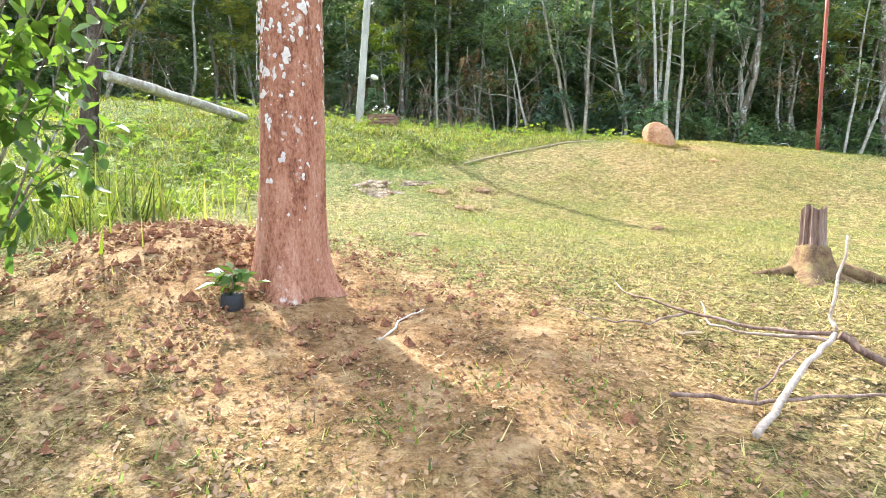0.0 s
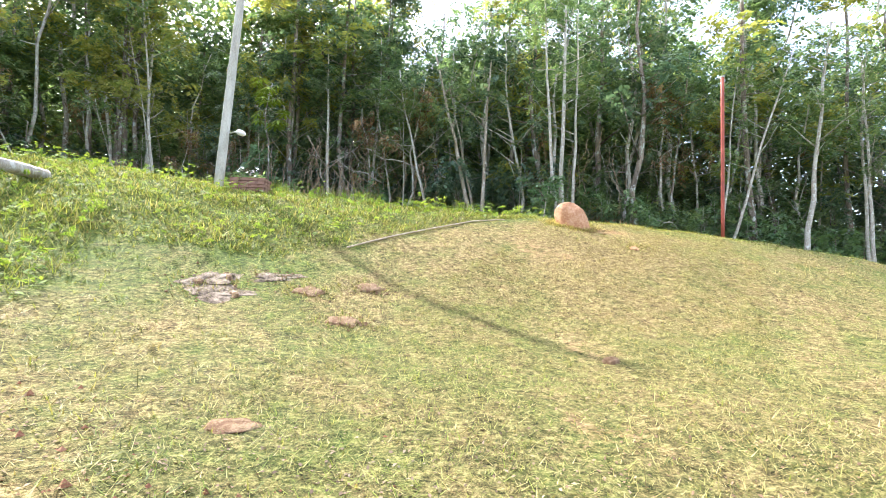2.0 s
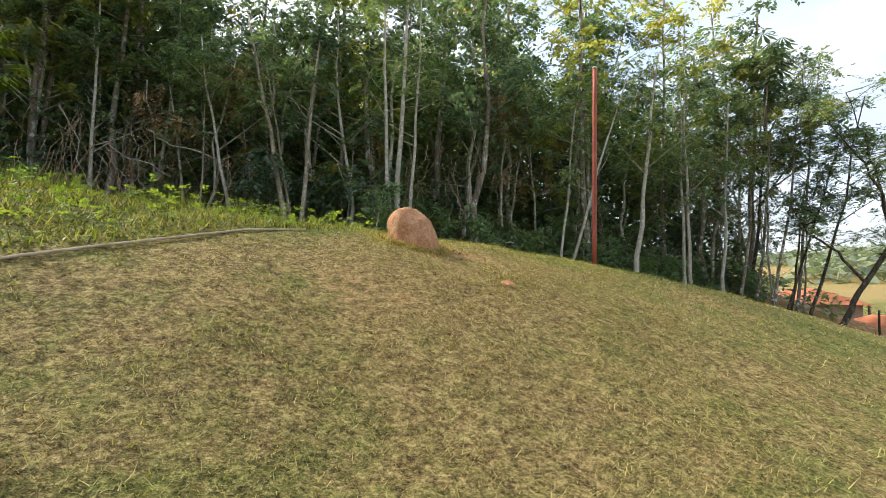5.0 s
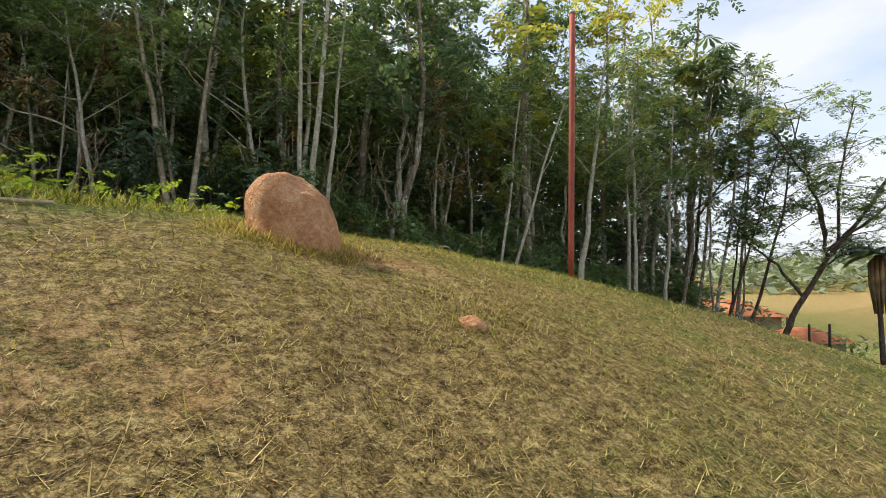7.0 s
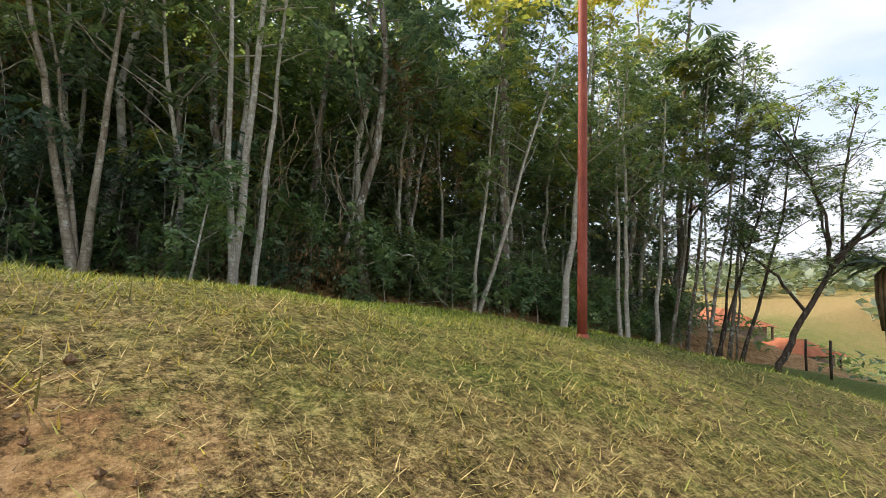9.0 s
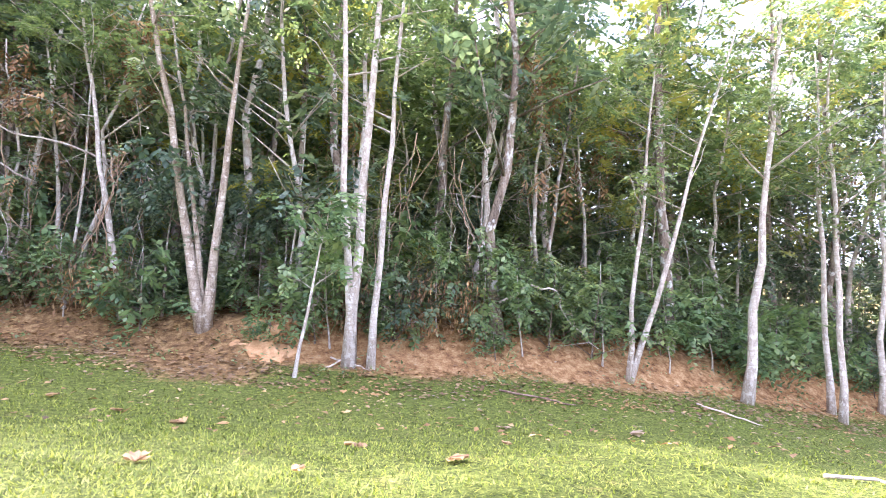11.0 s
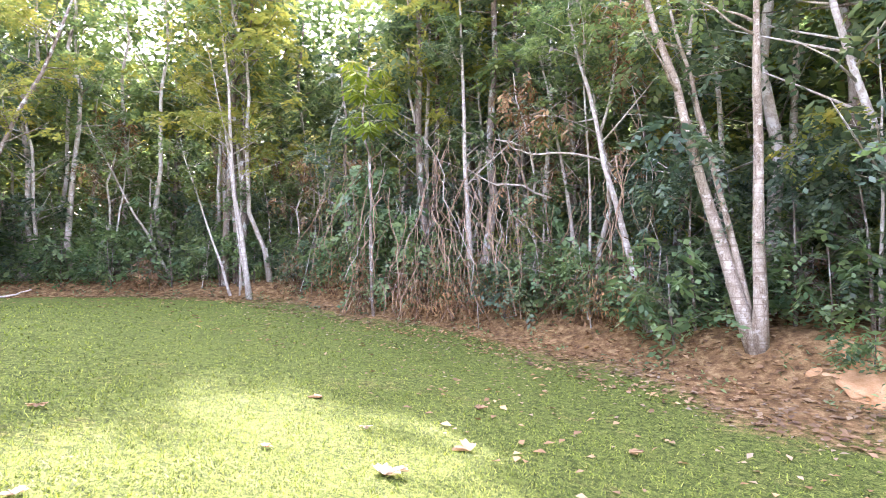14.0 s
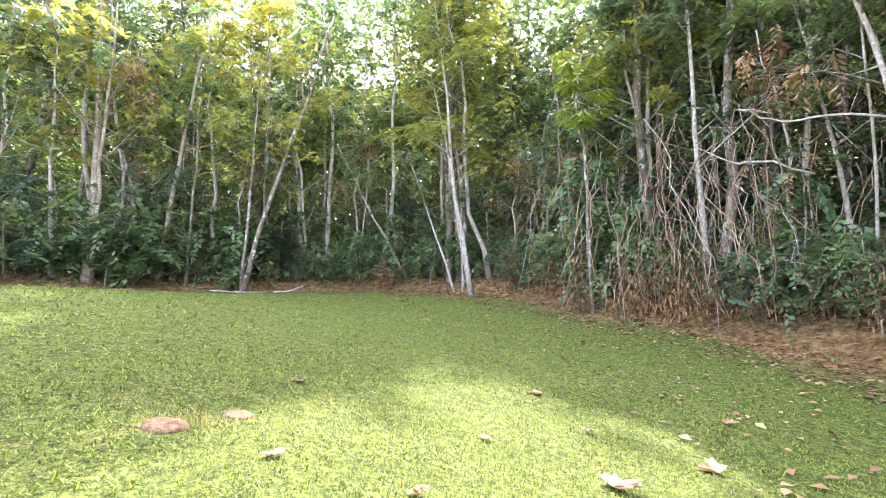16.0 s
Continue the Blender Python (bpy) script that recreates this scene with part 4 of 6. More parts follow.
lump("termite_mound", 6.25, 15.1, 0.42, 0.4, 0.6, CLAY, "tall rounded termite mound of dry orange clay", "termite mound", 3.0, turn=-35, power=0.8, knob=0.055, lean=-0.27)
CRUMB = mottled("crumbly_soil", [(0.36, (0.16, 0.09, 0.05)), (0.5, (0.21, 0.132, 0.072)), (0.64, (0.34, 0.23, 0.135))], 12.0, 70.0, 0.95, 0.05, None, 0.1)
lump("termite_mound", 6.9, 13.3, 0.1, 0.1, 0.055, CLAY, "small young termite mound in the grass", "termite mound", 3.0, cuts=4, knob=0.06)
for x, y, s, h in ((0.84, 11.01, 0.2, 0.06), (-0.08, 10.63, 0.2, 0.03), (-0.31, 6.33, 0.16, 0.02), (3.43, 8.23, 0.1, 0.06), (0.42, 9.6, 0.2, 0.05)):
    lump("ant_hill", x, y, s, s * 0.85, h, CRUMB, "low crumbly hill of reddish soil in the lawn", "ant hill", x + y, cuts=4, knob=0.14, group="ant hills in the lawn")
for x, y, s, h in ((1.7, 20.68, 0.2, 0.07), (1.51, 21.37, 0.16, 0.045)):
    lump("ant_hill", x, y, s, s * 0.9, h, CRUMB, "smooth low hill of reddish-brown soil in the green lawn", "ant hill", x + y, cuts=4, knob=0.04, group="ant hills in the lawn")
ASH = mottled("grey_spoil", [(0.36, (0.07, 0.052, 0.036)), (0.5, (0.2, 0.152, 0.105)), (0.64, (0.37, 0.295, 0.21))], 7.0, 60.0, 0.95, 0.06, None, 0.1)
for x, y, s, h, t in ((-1.32, 10.45, 0.6, 0.022, 8), (-1.5, 10.85, 0.42, 0.03, 40), (-0.6, 11.15, 0.3, 0.015, 5)):
    lump("soil_patch", x, y, s, s * 0.5, h, ASH, "bare spread of grey crumbly soil in the grass", "bare soil", x * 3 + y, cuts=5, knob=0.42, turn=t)
for x, y, s, h in ((-1.05, 10.38, 0.07, 0.05), (-1.6, 10.7, 0.09, 0.06), (-1.25, 10.95, 0.07, 0.05)):
    lump("clod", x, y, s, s * 0.7, h, CRUMB, "clod of dark dry soil in the grass", "clod", x * 3 + y, cuts=3, knob=0.3, turn=x * 70)



# ---- round the big trunk ----
def big_tree():
    x, y = -1.02, 3.42
    rng = np.random.default_rng(5)
    H = 11.0
    ob = thing("lichen_covered_tree", x, y, gz(x, y) - 0.15, "thick straight trunk with reddish bark and pale lichen", "tree")
    z = np.concatenate([np.linspace(0, 1, 9), np.linspace(1.3, H, 22)])
    line = np.stack([0.012 * z + 0.01 * np.sin(z * 1.1), 0.0 * z + 0.012 * np.sin(z * 0.8), z], 1)
    rad = 0.208 - 0.009 * z + 0.1 * np.exp(-z / 0.16) + 0.02 * np.exp(-z / 1.2)
    n = 40
    a = np.linspace(0, 2 * math.pi, n, endpoint=False)
    wob = 1 + 0.03 * np.sin(a * 3 + 0.5)[None] + 0.02 * np.sin(a * 5)[None] + rng.normal(0, 0.008, (len(z), n)) + (0.22 * np.exp(-z / 0.22))[:, None] * np.sin(a * 4 + 1)[None]
    v = np.stack([line[:, None, 0] + rad[:, None] * wob * np.cos(a), line[:, None, 1] + rad[:, None] * wob * np.sin(a), np.repeat(line[:, 2:3], n, 1)], -1).reshape(-1, 3)
    i, j = np.meshgrid(np.arange(len(z) - 1), np.arange(n), indexing="ij")
    jn = (j + 1) % n
    f = np.stack([i * n + j, i * n + jn, (i + 1) * n + jn, (i + 1) * n + j], -1).reshape(-1, 4)
    trunk = part("trunk", np_mesh("trunk", v, f, BARK_RED), parent=ob)
    # crusts of lichen
    k = 1500
    hubs = rng.uniform(0, 2 * math.pi, 60), rng.uniform(1.4, 4.3, 60)
    pick = rng.integers(0, 60, k)
    zz, az = hubs[1][pick] + rng.normal(0, 0.09, k), hubs[0][pick] + rng.normal(0, 0.35, k)
    zz[:110] = rng.uniform(0.5, 1.6, 110)
    rr = 0.208 - 0.009 * zz + 0.02 * np.exp(-zz / 1.2)
    pieces = []
    for h, b, r in zip(zz, az, rr):
        s = rng.gamma(1.5, 0.0065) * (0.5 + 0.4 * min(h, 3))
        m = 11
        t = np.linspace(0, 2 * math.pi, m, endpoint=False)
        q = s * (0.75 + 0.4 * np.sin(t * 2 + rng.uniform(0, 6)) * rng.random() + rng.uniform(-0.3, 0.35, m))
        ang, hh = b + q * np.cos(t) / r, h + q * np.sin(t) * 1.3
        ring = np.stack([(r * 1.028 + 0.003) * np.cos(ang) + 0.012 * hh + 0.01 * np.sin(hh * 1.1), (r * 1.028 + 0.003) * np.sin(ang) + 0.012 * np.sin(hh * 0.8), hh], 1)
        c = ring.mean(0) * np.array([1, 1, 1]) + 0.006 * np.array([math.cos(b), math.sin(b), 0])
        pieces.append((np.vstack([ring, c]), np.array([[u, (u + 1) % m, m] for u in range(m)])))
    lv, lf = join(pieces)
    LICHEN = mottled("pale_lichen", [(0.3, (0.5, 0.42, 0.36)), (0.7, (0.76, 0.72, 0.66))], 20, 90, 0.95, 0.004)
    tagged(part("lichen", np_mesh("lichen", lv, lf, LICHEN), parent=trunk, label="pale crusts of lichen"), kind="stuff")
    made = woody(rng, 5.0, 0.1, (0.05, 0.1), 0.2, 2.2, 2600, 0.2, 12)
    cv = made[1][0] + np.array([0.13, 0, H - 1.2])
    part("limbs", np_mesh("limbs", made[0][0] + np.array([0.13, 0, H - 1.2]), made[0][1], BARK_GREY), parent=ob)
    part("crown", np_mesh("crown", cv, made[1][1], LEAF_MID), parent=ob)


big_tree()


def stump():
    x, y = 3.36, 4.68
    rng = np.random.default_rng(9)
    ob = thing("tree_stump", x, y, gz(x, y) - 0.05, "jagged broken stump on a flared mossy root base", "stump")
    n = 20
    a = np.linspace(0, 2 * math.pi, n, endpoint=False)
    zs = np.array([0.0, 0.06, 0.14, 0.22, 0.3, 0.34])
    rs = np.array([0.34, 0.25, 0.18, 0.15, 0.13, 0.09])
    lobes = 1 + np.outer(np.exp(-zs * 6), 0.5 * np.sin(a * 3 + 2.2) + 0.2 * np.sin(a * 5)) + rng.normal(0, 0.04, (6, n))
    v = np.stack([rs[:, None] * lobes * np.cos(a), rs[:, None] * lobes * np.sin(a), np.repeat(zs[:, None], n, 1)], -1).reshape(-1, 3)
    i, j = np.meshgrid(np.arange(5), np.arange(n), indexing="ij")
    f = np.stack([i * n + j, i * n + (j + 1) % n, (i + 1) * n + (j + 1) % n, (i + 1) * n + j], -1).reshape(-1, 4)
    ROOT = mottled("mossy_root", [(0.3, (0.07, 0.04, 0.022)), (0.5, (0.2, 0.12, 0.06)), (0.72, (0.26, 0.21, 0.08))], 10, 60, 0.95, 0.04)
    part("root_base", np_mesh("root_base", v, f, ROOT), parent=ob)
    m = 22
    b = np.linspace(0, 2 * math.pi, m, endpoint=False)
    ridge = 1 + 0.1 * np.where(np.arange(m) % 2 == 0, 1, -1) + rng.normal(0, 0.04, m)
    tops = 0.66 + rng.normal(0, 0.025, m)
    rows = []
    for h, r in ((0.28, 0.1), (0.42, 0.094), (0.54, 0.09)):
        rows.append(np.stack([r * ridge * np.cos(b), r * ridge * np.sin(b), np.full(m, h)], 1))
    rows.append(np.stack([0.088 * ridge * np.cos(b), 0.088 * ridge * np.sin(b), tops], 1))
    rows.append(np.stack([0.06 * np.cos(b), 0.06 * np.sin(b), tops - 0.06], 1))
    rows.append(np.stack([0.01 * np.cos(b), 0.01 * np.sin(b), tops * 0 + 0.58], 1))
    v = np.concatenate(rows)
    i, j = np.meshgrid(np.arange(len(rows) - 1), np.arange(m), indexing="ij")
    f = np.stack([i * m + j, i * m + (j + 1) % m, (i + 1) * m + (j + 1) % m, (i + 1) * m + j], -1).reshape(-1, 4)
    part("broken_core", np_mesh("broken_core", v, f, OLD_WOOD, True), parent=ob, label="splintered grey heartwood")
    root = [(-0.2, -0.02, 0.09), (-0.42, 0.0, 0.06), (-0.6, 0.05, 0.02), (-0.72, 0.06, -0.03)]
    v, f = tube(root, [0.06, 0.045, 0.03, 0.015], 7, 0.06, rng)
    part("root", np_mesh("root", v, f, ROOT), parent=ob)
    root = [(0.2, -0.08, 0.1), (0.42, -0.16, 0.05), (0.62, -0.2, -0.03)]
    v, f = tube(root, [0.09, 0.06, 0.02], 7, 0.06, rng)
    part("root", np_mesh("root", v, f, ROOT), parent=ob)


stump()


def on_ground(points, lift=0.02):
    """Plan points with a height above the ground, as world places."""
    return [(x, y, gz(x, y) + h + lift) for x, y, h in points]


FADED = mottled("faded_branch_bark", [(0.3, (0.2, 0.14, 0.1)), (0.55, (0.4, 0.32, 0.25)), (0.75, (0.54, 0.46, 0.38))], 9.0, 60.0, 0.9, 0.01)


def fallen_branch():
    rng = np.random.default_rng(21)
    ob = thing("fallen_branch", 0, 0, 0, "dry pale forked branch with thin twigs lying on the lawn", "branch")
    def twig(name, pts, r0, r1, mat=FADED, sides=7):
        p = np.array(on_ground(pts))
        q = np.concatenate([np.linspace(p[k], p[k + 1], 4, endpoint=False) for k in range(len(p) - 1)] + [p[-1:]])
        q[1:-1] += rng.normal(0, 0.006, q[1:-1].shape)
        v, f = tube(q, np.linspace(r0, r1, len(q)), sides, 0.05, rng)
        part(name, np_mesh(name, v, f, mat), parent=ob)
    twig("limb", [(1.2, 1.92, 0.02), (1.5, 2.2, 0.06), (1.85, 2.5, 0.12), (2.02, 2.62, 0.17)], 0.016, 0.013, FADED)
    twig("twig", [(2.02, 2.62, 0.17), (2.04, 2.68, 0.24), (2.2, 2.8, 0.62)], 0.012, 0.006)
    twig("twig", [(2.02, 2.62, 0.17), (1.75, 2.85, 0.12), (1.45, 3.1, 0.1), (1.25, 3.55, 0.06), (1.3, 3.95, 0.05)], 0.012, 0.004, OLD_WOOD)
    twig("twig", [(1.98, 2.6, 0.14), (1.8, 2.85, 0.08), (1.6, 3.05, 0.05), (1.72, 3.4, 0.05)], 0.012, 0.004)
    twig("twig", [(1.5, 3.1, 0.09), (1.2, 2.95, 0.05), (0.95, 3.0, 0.04), (0.75, 3.2, 0.04)], 0.008, 0.003, OLD_WOOD)
    twig("twig", [(1.0, 2.22, 0.02), (1.35, 2.18, 0.03), (1.65, 2.2, 0.04), (2.2, 2.28, 0.03)], 0.011, 0.006, OLD_WOOD)
    twig("twig", [(1.35, 2.18, 0.03), (1.6, 2.42, 0.07), (1.85, 2.6, 0.1)], 0.007, 0.004, OLD_WOOD)
    twig("twig", [(2.05, 2.62, 0.16), (2.15, 2.5, 0.08), (2.4, 2.42, 0.02)], 0.024, 0.016, OLD_WOOD)


fallen_branch()

# ---- more of the lawn's things ----
def leaning_log():
    """A white-barked trunk that fell against the tree on the slope."""
    rng = np.random.default_rng(33)
    ob = thing("fallen_log", 0, 0, 0, "pale barked log leaning from a tree down onto the grassy slope", "log")
    a, b = np.array((-6.24, 9.78, 4.04)), np.array((-5.6, 14.7, gz(-5.6, 14.7) + 0.04))
    line = np.linspace(a, b, 9) + rng.normal(0, 0.015, (9, 3))
    v, f = tube(line, np.linspace(0.1, 0.13, 9), 12, 0.03, rng)
    part("bole", np_mesh("bole", v, f, BARK_PALE), parent=ob)


leaning_log()
# the crown is added out of view, leaning to shade the ground round the big trunk
made = woody(np.random.default_rng(41), 11.5, 0.15, (0.07, 0.11), 0.64, 3.4, 3600, 0.22, 20, sigma=0.55, rise=0.35)
plant("slope_tree", -6.98, 10.13, made, BARK_DARK, LEAF_MID, "dark-trunked tree on the grassy slope, its unseen crown added for shade", "tree")


def near_bush():
    rng = np.random.default_rng(52)
    x, y = -3.0, 2.95
    ob = thing("broadleaf_bush", x, y, gz(x, y) - 0.05, "bright broad-leaved bush overhanging the heaped soil", "shrub")
    wood, at = [], []
    for k in range(24):
        az = rng.uniform(-1.9, 1.2)
        ln, hz = (rng.uniform(0.7, 1.5), rng.uniform(1.9, 3.0)) if k < 15 else (rng.uniform(0.4, 0.95), rng.uniform(0.7, 2.0))
        line = bend(rng, (rng.normal(0, 0.15), rng.normal(0, 0.15), 0), (ln * math.cos(az), ln * math.sin(az), hz), 7, 0.09)
        wood.append(tube(line, np.linspace(0.011, 0.003, 7), 5))
        q = line[3:].repeat(14, 0) + rng.normal(0, 0.1, (56, 3))
        at.append(q)
    part("stem", np_mesh("stem", *join(wood), BARK_GREY), parent=ob)
    at = np.concatenate(at)
    lv = []
    n = len(at)
    az, el = rng.uniform(0, 2 * math.pi, n), rng.normal(-0.5, 0.4, n)
    d = np.stack([np.cos(az) * np.cos(el), np.sin(az) * np.cos(el), np.sin(el)], 1)
    side = np.stack([-np.sin(az), np.cos(az), rng.normal(0, 0.3, n)], 1)
    up = np.cross(d, side)
    s = rng.uniform(0.09, 0.17, n)[:, None]
    ring = []
    for t, w, h in ((0, 0, 0), (0.25, 0.2, 0.04), (0.55, 0.26, 0.02), (0.85, 0.12, -0.06), (1.0, 0, -0.12), (0.85, -0.12, -0.06), (0.55, -0.26, 0.02), (0.25, -0.2, 0.04)):
        ring.append(at + s * (d * t + side * w + up * h))
    mid = at + s * (d * 0.5 - up * 0.05)
    v = np.stack(ring + [mid], 1).reshape(-1, 3)
    tri = np.array([[k, (k + 1) % 8, 8] for k in range(8)])
    f = (np.arange(n)[:, None, None] * 9 + tri[None]).reshape(-1, 3)
    part("foliage", np_mesh("foliage", v, f, LEAF_BRIGHT), parent=ob)


near_bush()


def seedling():
    rng = np.random.default_rng(61)
    x, y = -1.22, 2.95
    ob = thing("seedling", x, y, gz(x, y) - 0.09, "small dark green seedling in a black nursery bag", "seedling")
    rows = [(0.0, 0.05), (0.02, 0.062), (0.1, 0.066), (0.15, 0.06), (0.155, 0.052), (0.13, 0.04)]
    a = np.linspace(0, 2 * math.pi, 14, endpoint=False)
    v = np.concatenate([np.stack([r * (1 + 0.06 * np.sin(a * 5 + h * 40)) * np.cos(a), r * (1 + 0.06 * np.sin(a * 4)) * np.sin(a), np.full(14, h)], 1) for h, r in rows])
    i, j = np.meshgrid(np.arange(5), np.arange(14), indexing="ij")
    f = np.stack([i * 14 + j, i * 14 + (j + 1) % 14, (i + 1) * 14 + (j + 1) % 14, (i + 1) * 14 + j], -1).reshape(-1, 4)
    part("bag", np_mesh("bag", v, f, BLACK_BAG), parent=ob, label="crumpled black plastic bag")
    v, f = tube([(0, 0, 0.1), (0.01, 0, 0.18), (0.0, 0.01, 0.27)], [0.007, 0.006, 0.003], 5)
    part("stem", np_mesh("stem", v, f, BARK_GREY), parent=ob)
    at = np.array([0, 0, 0.24]) + rng.normal(0, 0.045, (34, 3)) * np.array([1.3, 1, 0.7])
    part("foliage", np_mesh("foliage", *leaves(rng, at, 0.12, 0.0, 0.42), LEAF_BRIGHT), parent=ob)


seedling()


def edging_board():
    pts = [(0.5, 12.6), (0.9, 12.95), (1.42, 13.35), (2.0, 13.8), (2.62, 14.2), (3.5, 14.75), (4.46, 15.25)]
    # the thin timber edging board, drawn as a narrow round tube
    v, f = tube([(x, y, gz(x, y) + 0.03) for x, y in pts], np.full(7, 0.016), 10)
    tagged(new("edging_board", np_mesh("edging_board", v, f, EDGING_TIMBER)), "long thin pale timber board lying along the grass edge", "pipe")


edging_board()


def brick_planter():
    """A low brick box by the lamp post, with white flowers in it."""
    x, y = -1.95, 16.9
    ob = thing("brick_planter", x, y, gz(x, y) - 0.02, "low brown brick planter with white flowers beside the post", "planter", turn=-8)
    bm = bmesh.new()
    bmesh.ops.create_cube(bm, size=1, matrix=pose(0, 0, 0.15) @ Matrix.Diagonal((0.8, 0.5, 0.3, 1)))
    part("core", bm, EARTH, ob)
    bm = bmesh.new()
    bmesh.ops.create_cube(bm, size=1, matrix=Matrix.Diagonal((0.21, 0.06, 0.075, 1)))
    bmesh.ops.bevel(bm, geom=bm.edges[:], offset=0.006, segments=1)
    me = bpy.data.meshes.new("brick")
    bm.to_mesh(me)
    bm.free()
    me.materials.append(BRICK)
    for row in range(4):
        z = 0.045 + row * 0.088
        for k in range(4):
            for side in (-1, 1):
                b = part("brick", me, parent=ob)
                b.location = (-0.33 + k * 0.22 + (row % 2) * 0.04, side * 0.27, z)
        for k in range(2):
            for side in (-1, 1):
                b = part("brick", me, parent=ob)
                b.location, b.rotation_euler = (side * 0.42, -0.12 + k * 0.22, z), (0, 0, math.pi / 2)
    rng = np.random.default_rng(3)
    at = np.stack([rng.uniform(-0.35, 0.35, 60), rng.uniform(-0.2, 0.2, 60), rng.uniform(0.3, 0.5, 60)], 1)
    part("foliage", np_mesh("foliage", *leaves(rng, at, 0.13, 0.0, 0.35), LEAF_MID), parent=ob)
    at = np.stack([rng.uniform(-0.3, 0.3, 26), rng.uniform(-0.15, 0.15, 26), rng.uniform(0.48, 0.62, 26)], 1)
    part("flowers", np_mesh("flowers", *leaves(rng, at, 0.09, 0.0, 0.9), WHITE), parent=ob)


brick_planter()


def dead_leaf(x, y, size, mat, label, seed, turn):
    """A big dried leaf, its lobes curled up."""
    rng = np.random.default_rng(seed)
    n = 6
    pieces = []
    for k in range(n):
        a = -1.1 + 2.2 * k / (n - 1) + rng.normal(0, 0.15)
        ln = size * rng.uniform(0.6, 1.0) * (1 - 0.25 * abs(k - 3) / 3)
        w = ln * 0.24
        curl = rng.uniform(-0.05, 0.3)
        rows = []
        for t in (0.05, 0.35, 0.7, 1.0):
            ww = w * (0.35 + 1.3 * t * (1.25 - t))
            c = np.array([math.cos(a) * ln * t, math.sin(a) * ln * t, 0.012 + ln * curl * (t * t) * 0.7 + rng.uniform(0, 0.012)])
            s = np.array([-math.sin(a), math.cos(a), 0]) * ww
            rows += [c - s + np.array([0, 0, ww * 0.7]), c, c + s + np.array([0, 0, ww * 0.7])]
        q = []
        for r in range(3):
            for u in range(2):
                q.append([r * 3 + u, r * 3 + u + 1, (r + 1) * 3 + u + 1, (r + 1) * 3 + u])
        pieces.append((np.array(rows), np.array(q)))
    v, f = join(pieces)
    ob = new("dead_leaf", np_mesh("dead_leaf", v, f, mat))
    ob.matrix_basis = pose(x, y, gz(x, y) + 0.012, 0, 0, turn)
    tagged(ob, label, "leaf", "big dry leaves on the lawn")


k = 0
for x, y, s, pale in ((4.22, 23.5, 0.3, 1), (4.5, 25.15, 0.28, 0), (1.7, 26.0, 0.24, 0), (3.15, 24.95, 0.15, 1), (3.65, 21.75, 0.14, 0), (2.88, 23.35, 0.14, 0), (2.75, 21.15, 0.14, 1), (10.2, 21.2, 0.24, 0), (10.73, 19.96, 0.22, 0), (9.14, 19.42, 0.12, 0), (8.07, 20.36, 0.22, 0), (8.44, 24.2, 0.26, 0), (7.55, 25.3, 0.24, 0), (16.5, 23.2, 0.3, 1), (6.3, 26.5, 0.2, 0), (3.9, 27.3, 0.22, 0), (12.5, 21.5, 0.16, 0), (14.0, 24.0, 0.2, 1), (0.4, 22.6, 0.16, 0), (1.38, 2.92, 0.13, 1)):
    k += 1
    dead_leaf(x, y, s, LEAF_PALE if pale else LEAF_DEAD, "bleached curled dry leaf on the grass" if pale else "curled brown dry leaf on the grass", 100 + k, k * 73 % 360)


def stick(pts, r0, r1, mat, label, seed):
    rng = np.random.default_rng(seed)
    p = np.array(on_ground(pts, 0.01))
    q = np.concatenate([np.linspace(p[i], p[i + 1], 4, endpoint=False) for i in range(len(p) - 1)] + [p[-1:]])
    q[1:-1] += rng.normal(0, 0.012, q[1:-1].shape)
    v, f = tube(q, np.linspace(r0, r1, len(q)), 7, 0.06, rng)
    tagged(new("fallen_stick", np_mesh("fallen_stick", v, f, mat)), label, "stick", "sticks on the ground")


stick([(15.3, 19.05, 0.02), (15.9, 18.8, 0.03), (16.5, 18.5, 0.02)], 0.025, 0.015, PALE_WOOD, "pale bare stick lying on the lawn", 1)
stick([(26.8, 18.8, 0.0), (26.7, 18.8, 0.35), (26.55, 18.85, 0.75)], 0.12, 0.03, OLD_WOOD, "short broken brown snag standing in the lawn", 2)
stick([(-21.0, 29.0, 0.03), (-20.3, 30.2, 0.05), (-19.6, 31.4, 0.03)], 0.05, 0.03, PALE_WOOD, "pale fallen pole at the edge of the lawn", 3)
stick([(-19.2, 31.6, 0.02), (-18.8, 32.3, 0.1), (-18.4, 32.9, 0.35)], 0.05, 0.03, PALE_WOOD, "pale crooked stick at the edge of the lawn", 4)
stick([(12.0, 29.9, 0.05), (12.5, 30.2, 0.2), (13.0, 30.3, 0.12)], 0.03, 0.015, PALE_WOOD, "bleached stick piled against a tree foot", 5)
stick([(12.2, 30.4, 0.2), (12.8, 30.0, 0.1), (13.1, 29.7, 0.03)], 0.028, 0.012, PALE_WOOD, "bleached stick piled against a tree foot", 6)
stick([(16.2, 27.6, 0.03), (16.9, 26.9, 0.05), (17.6, 26.1, 0.03)], 0.03, 0.015, OLD_WOOD, "thin dry stick on the earth bank", 7)
stick([(22.6, 26.4, 0.03), (23.0, 25.6, 0.05), (23.3, 24.9, 0.03)], 0.03, 0.015, PALE_WOOD, "thin dry stick on the earth bank", 8)
stick([(-0.35, 2.75, 0.01), (-0.25, 2.95, 0.03), (-0.12, 3.2, 0.02)], 0.008, 0.004, PALE_WOOD, "short dry twig beside the trunk", 9)
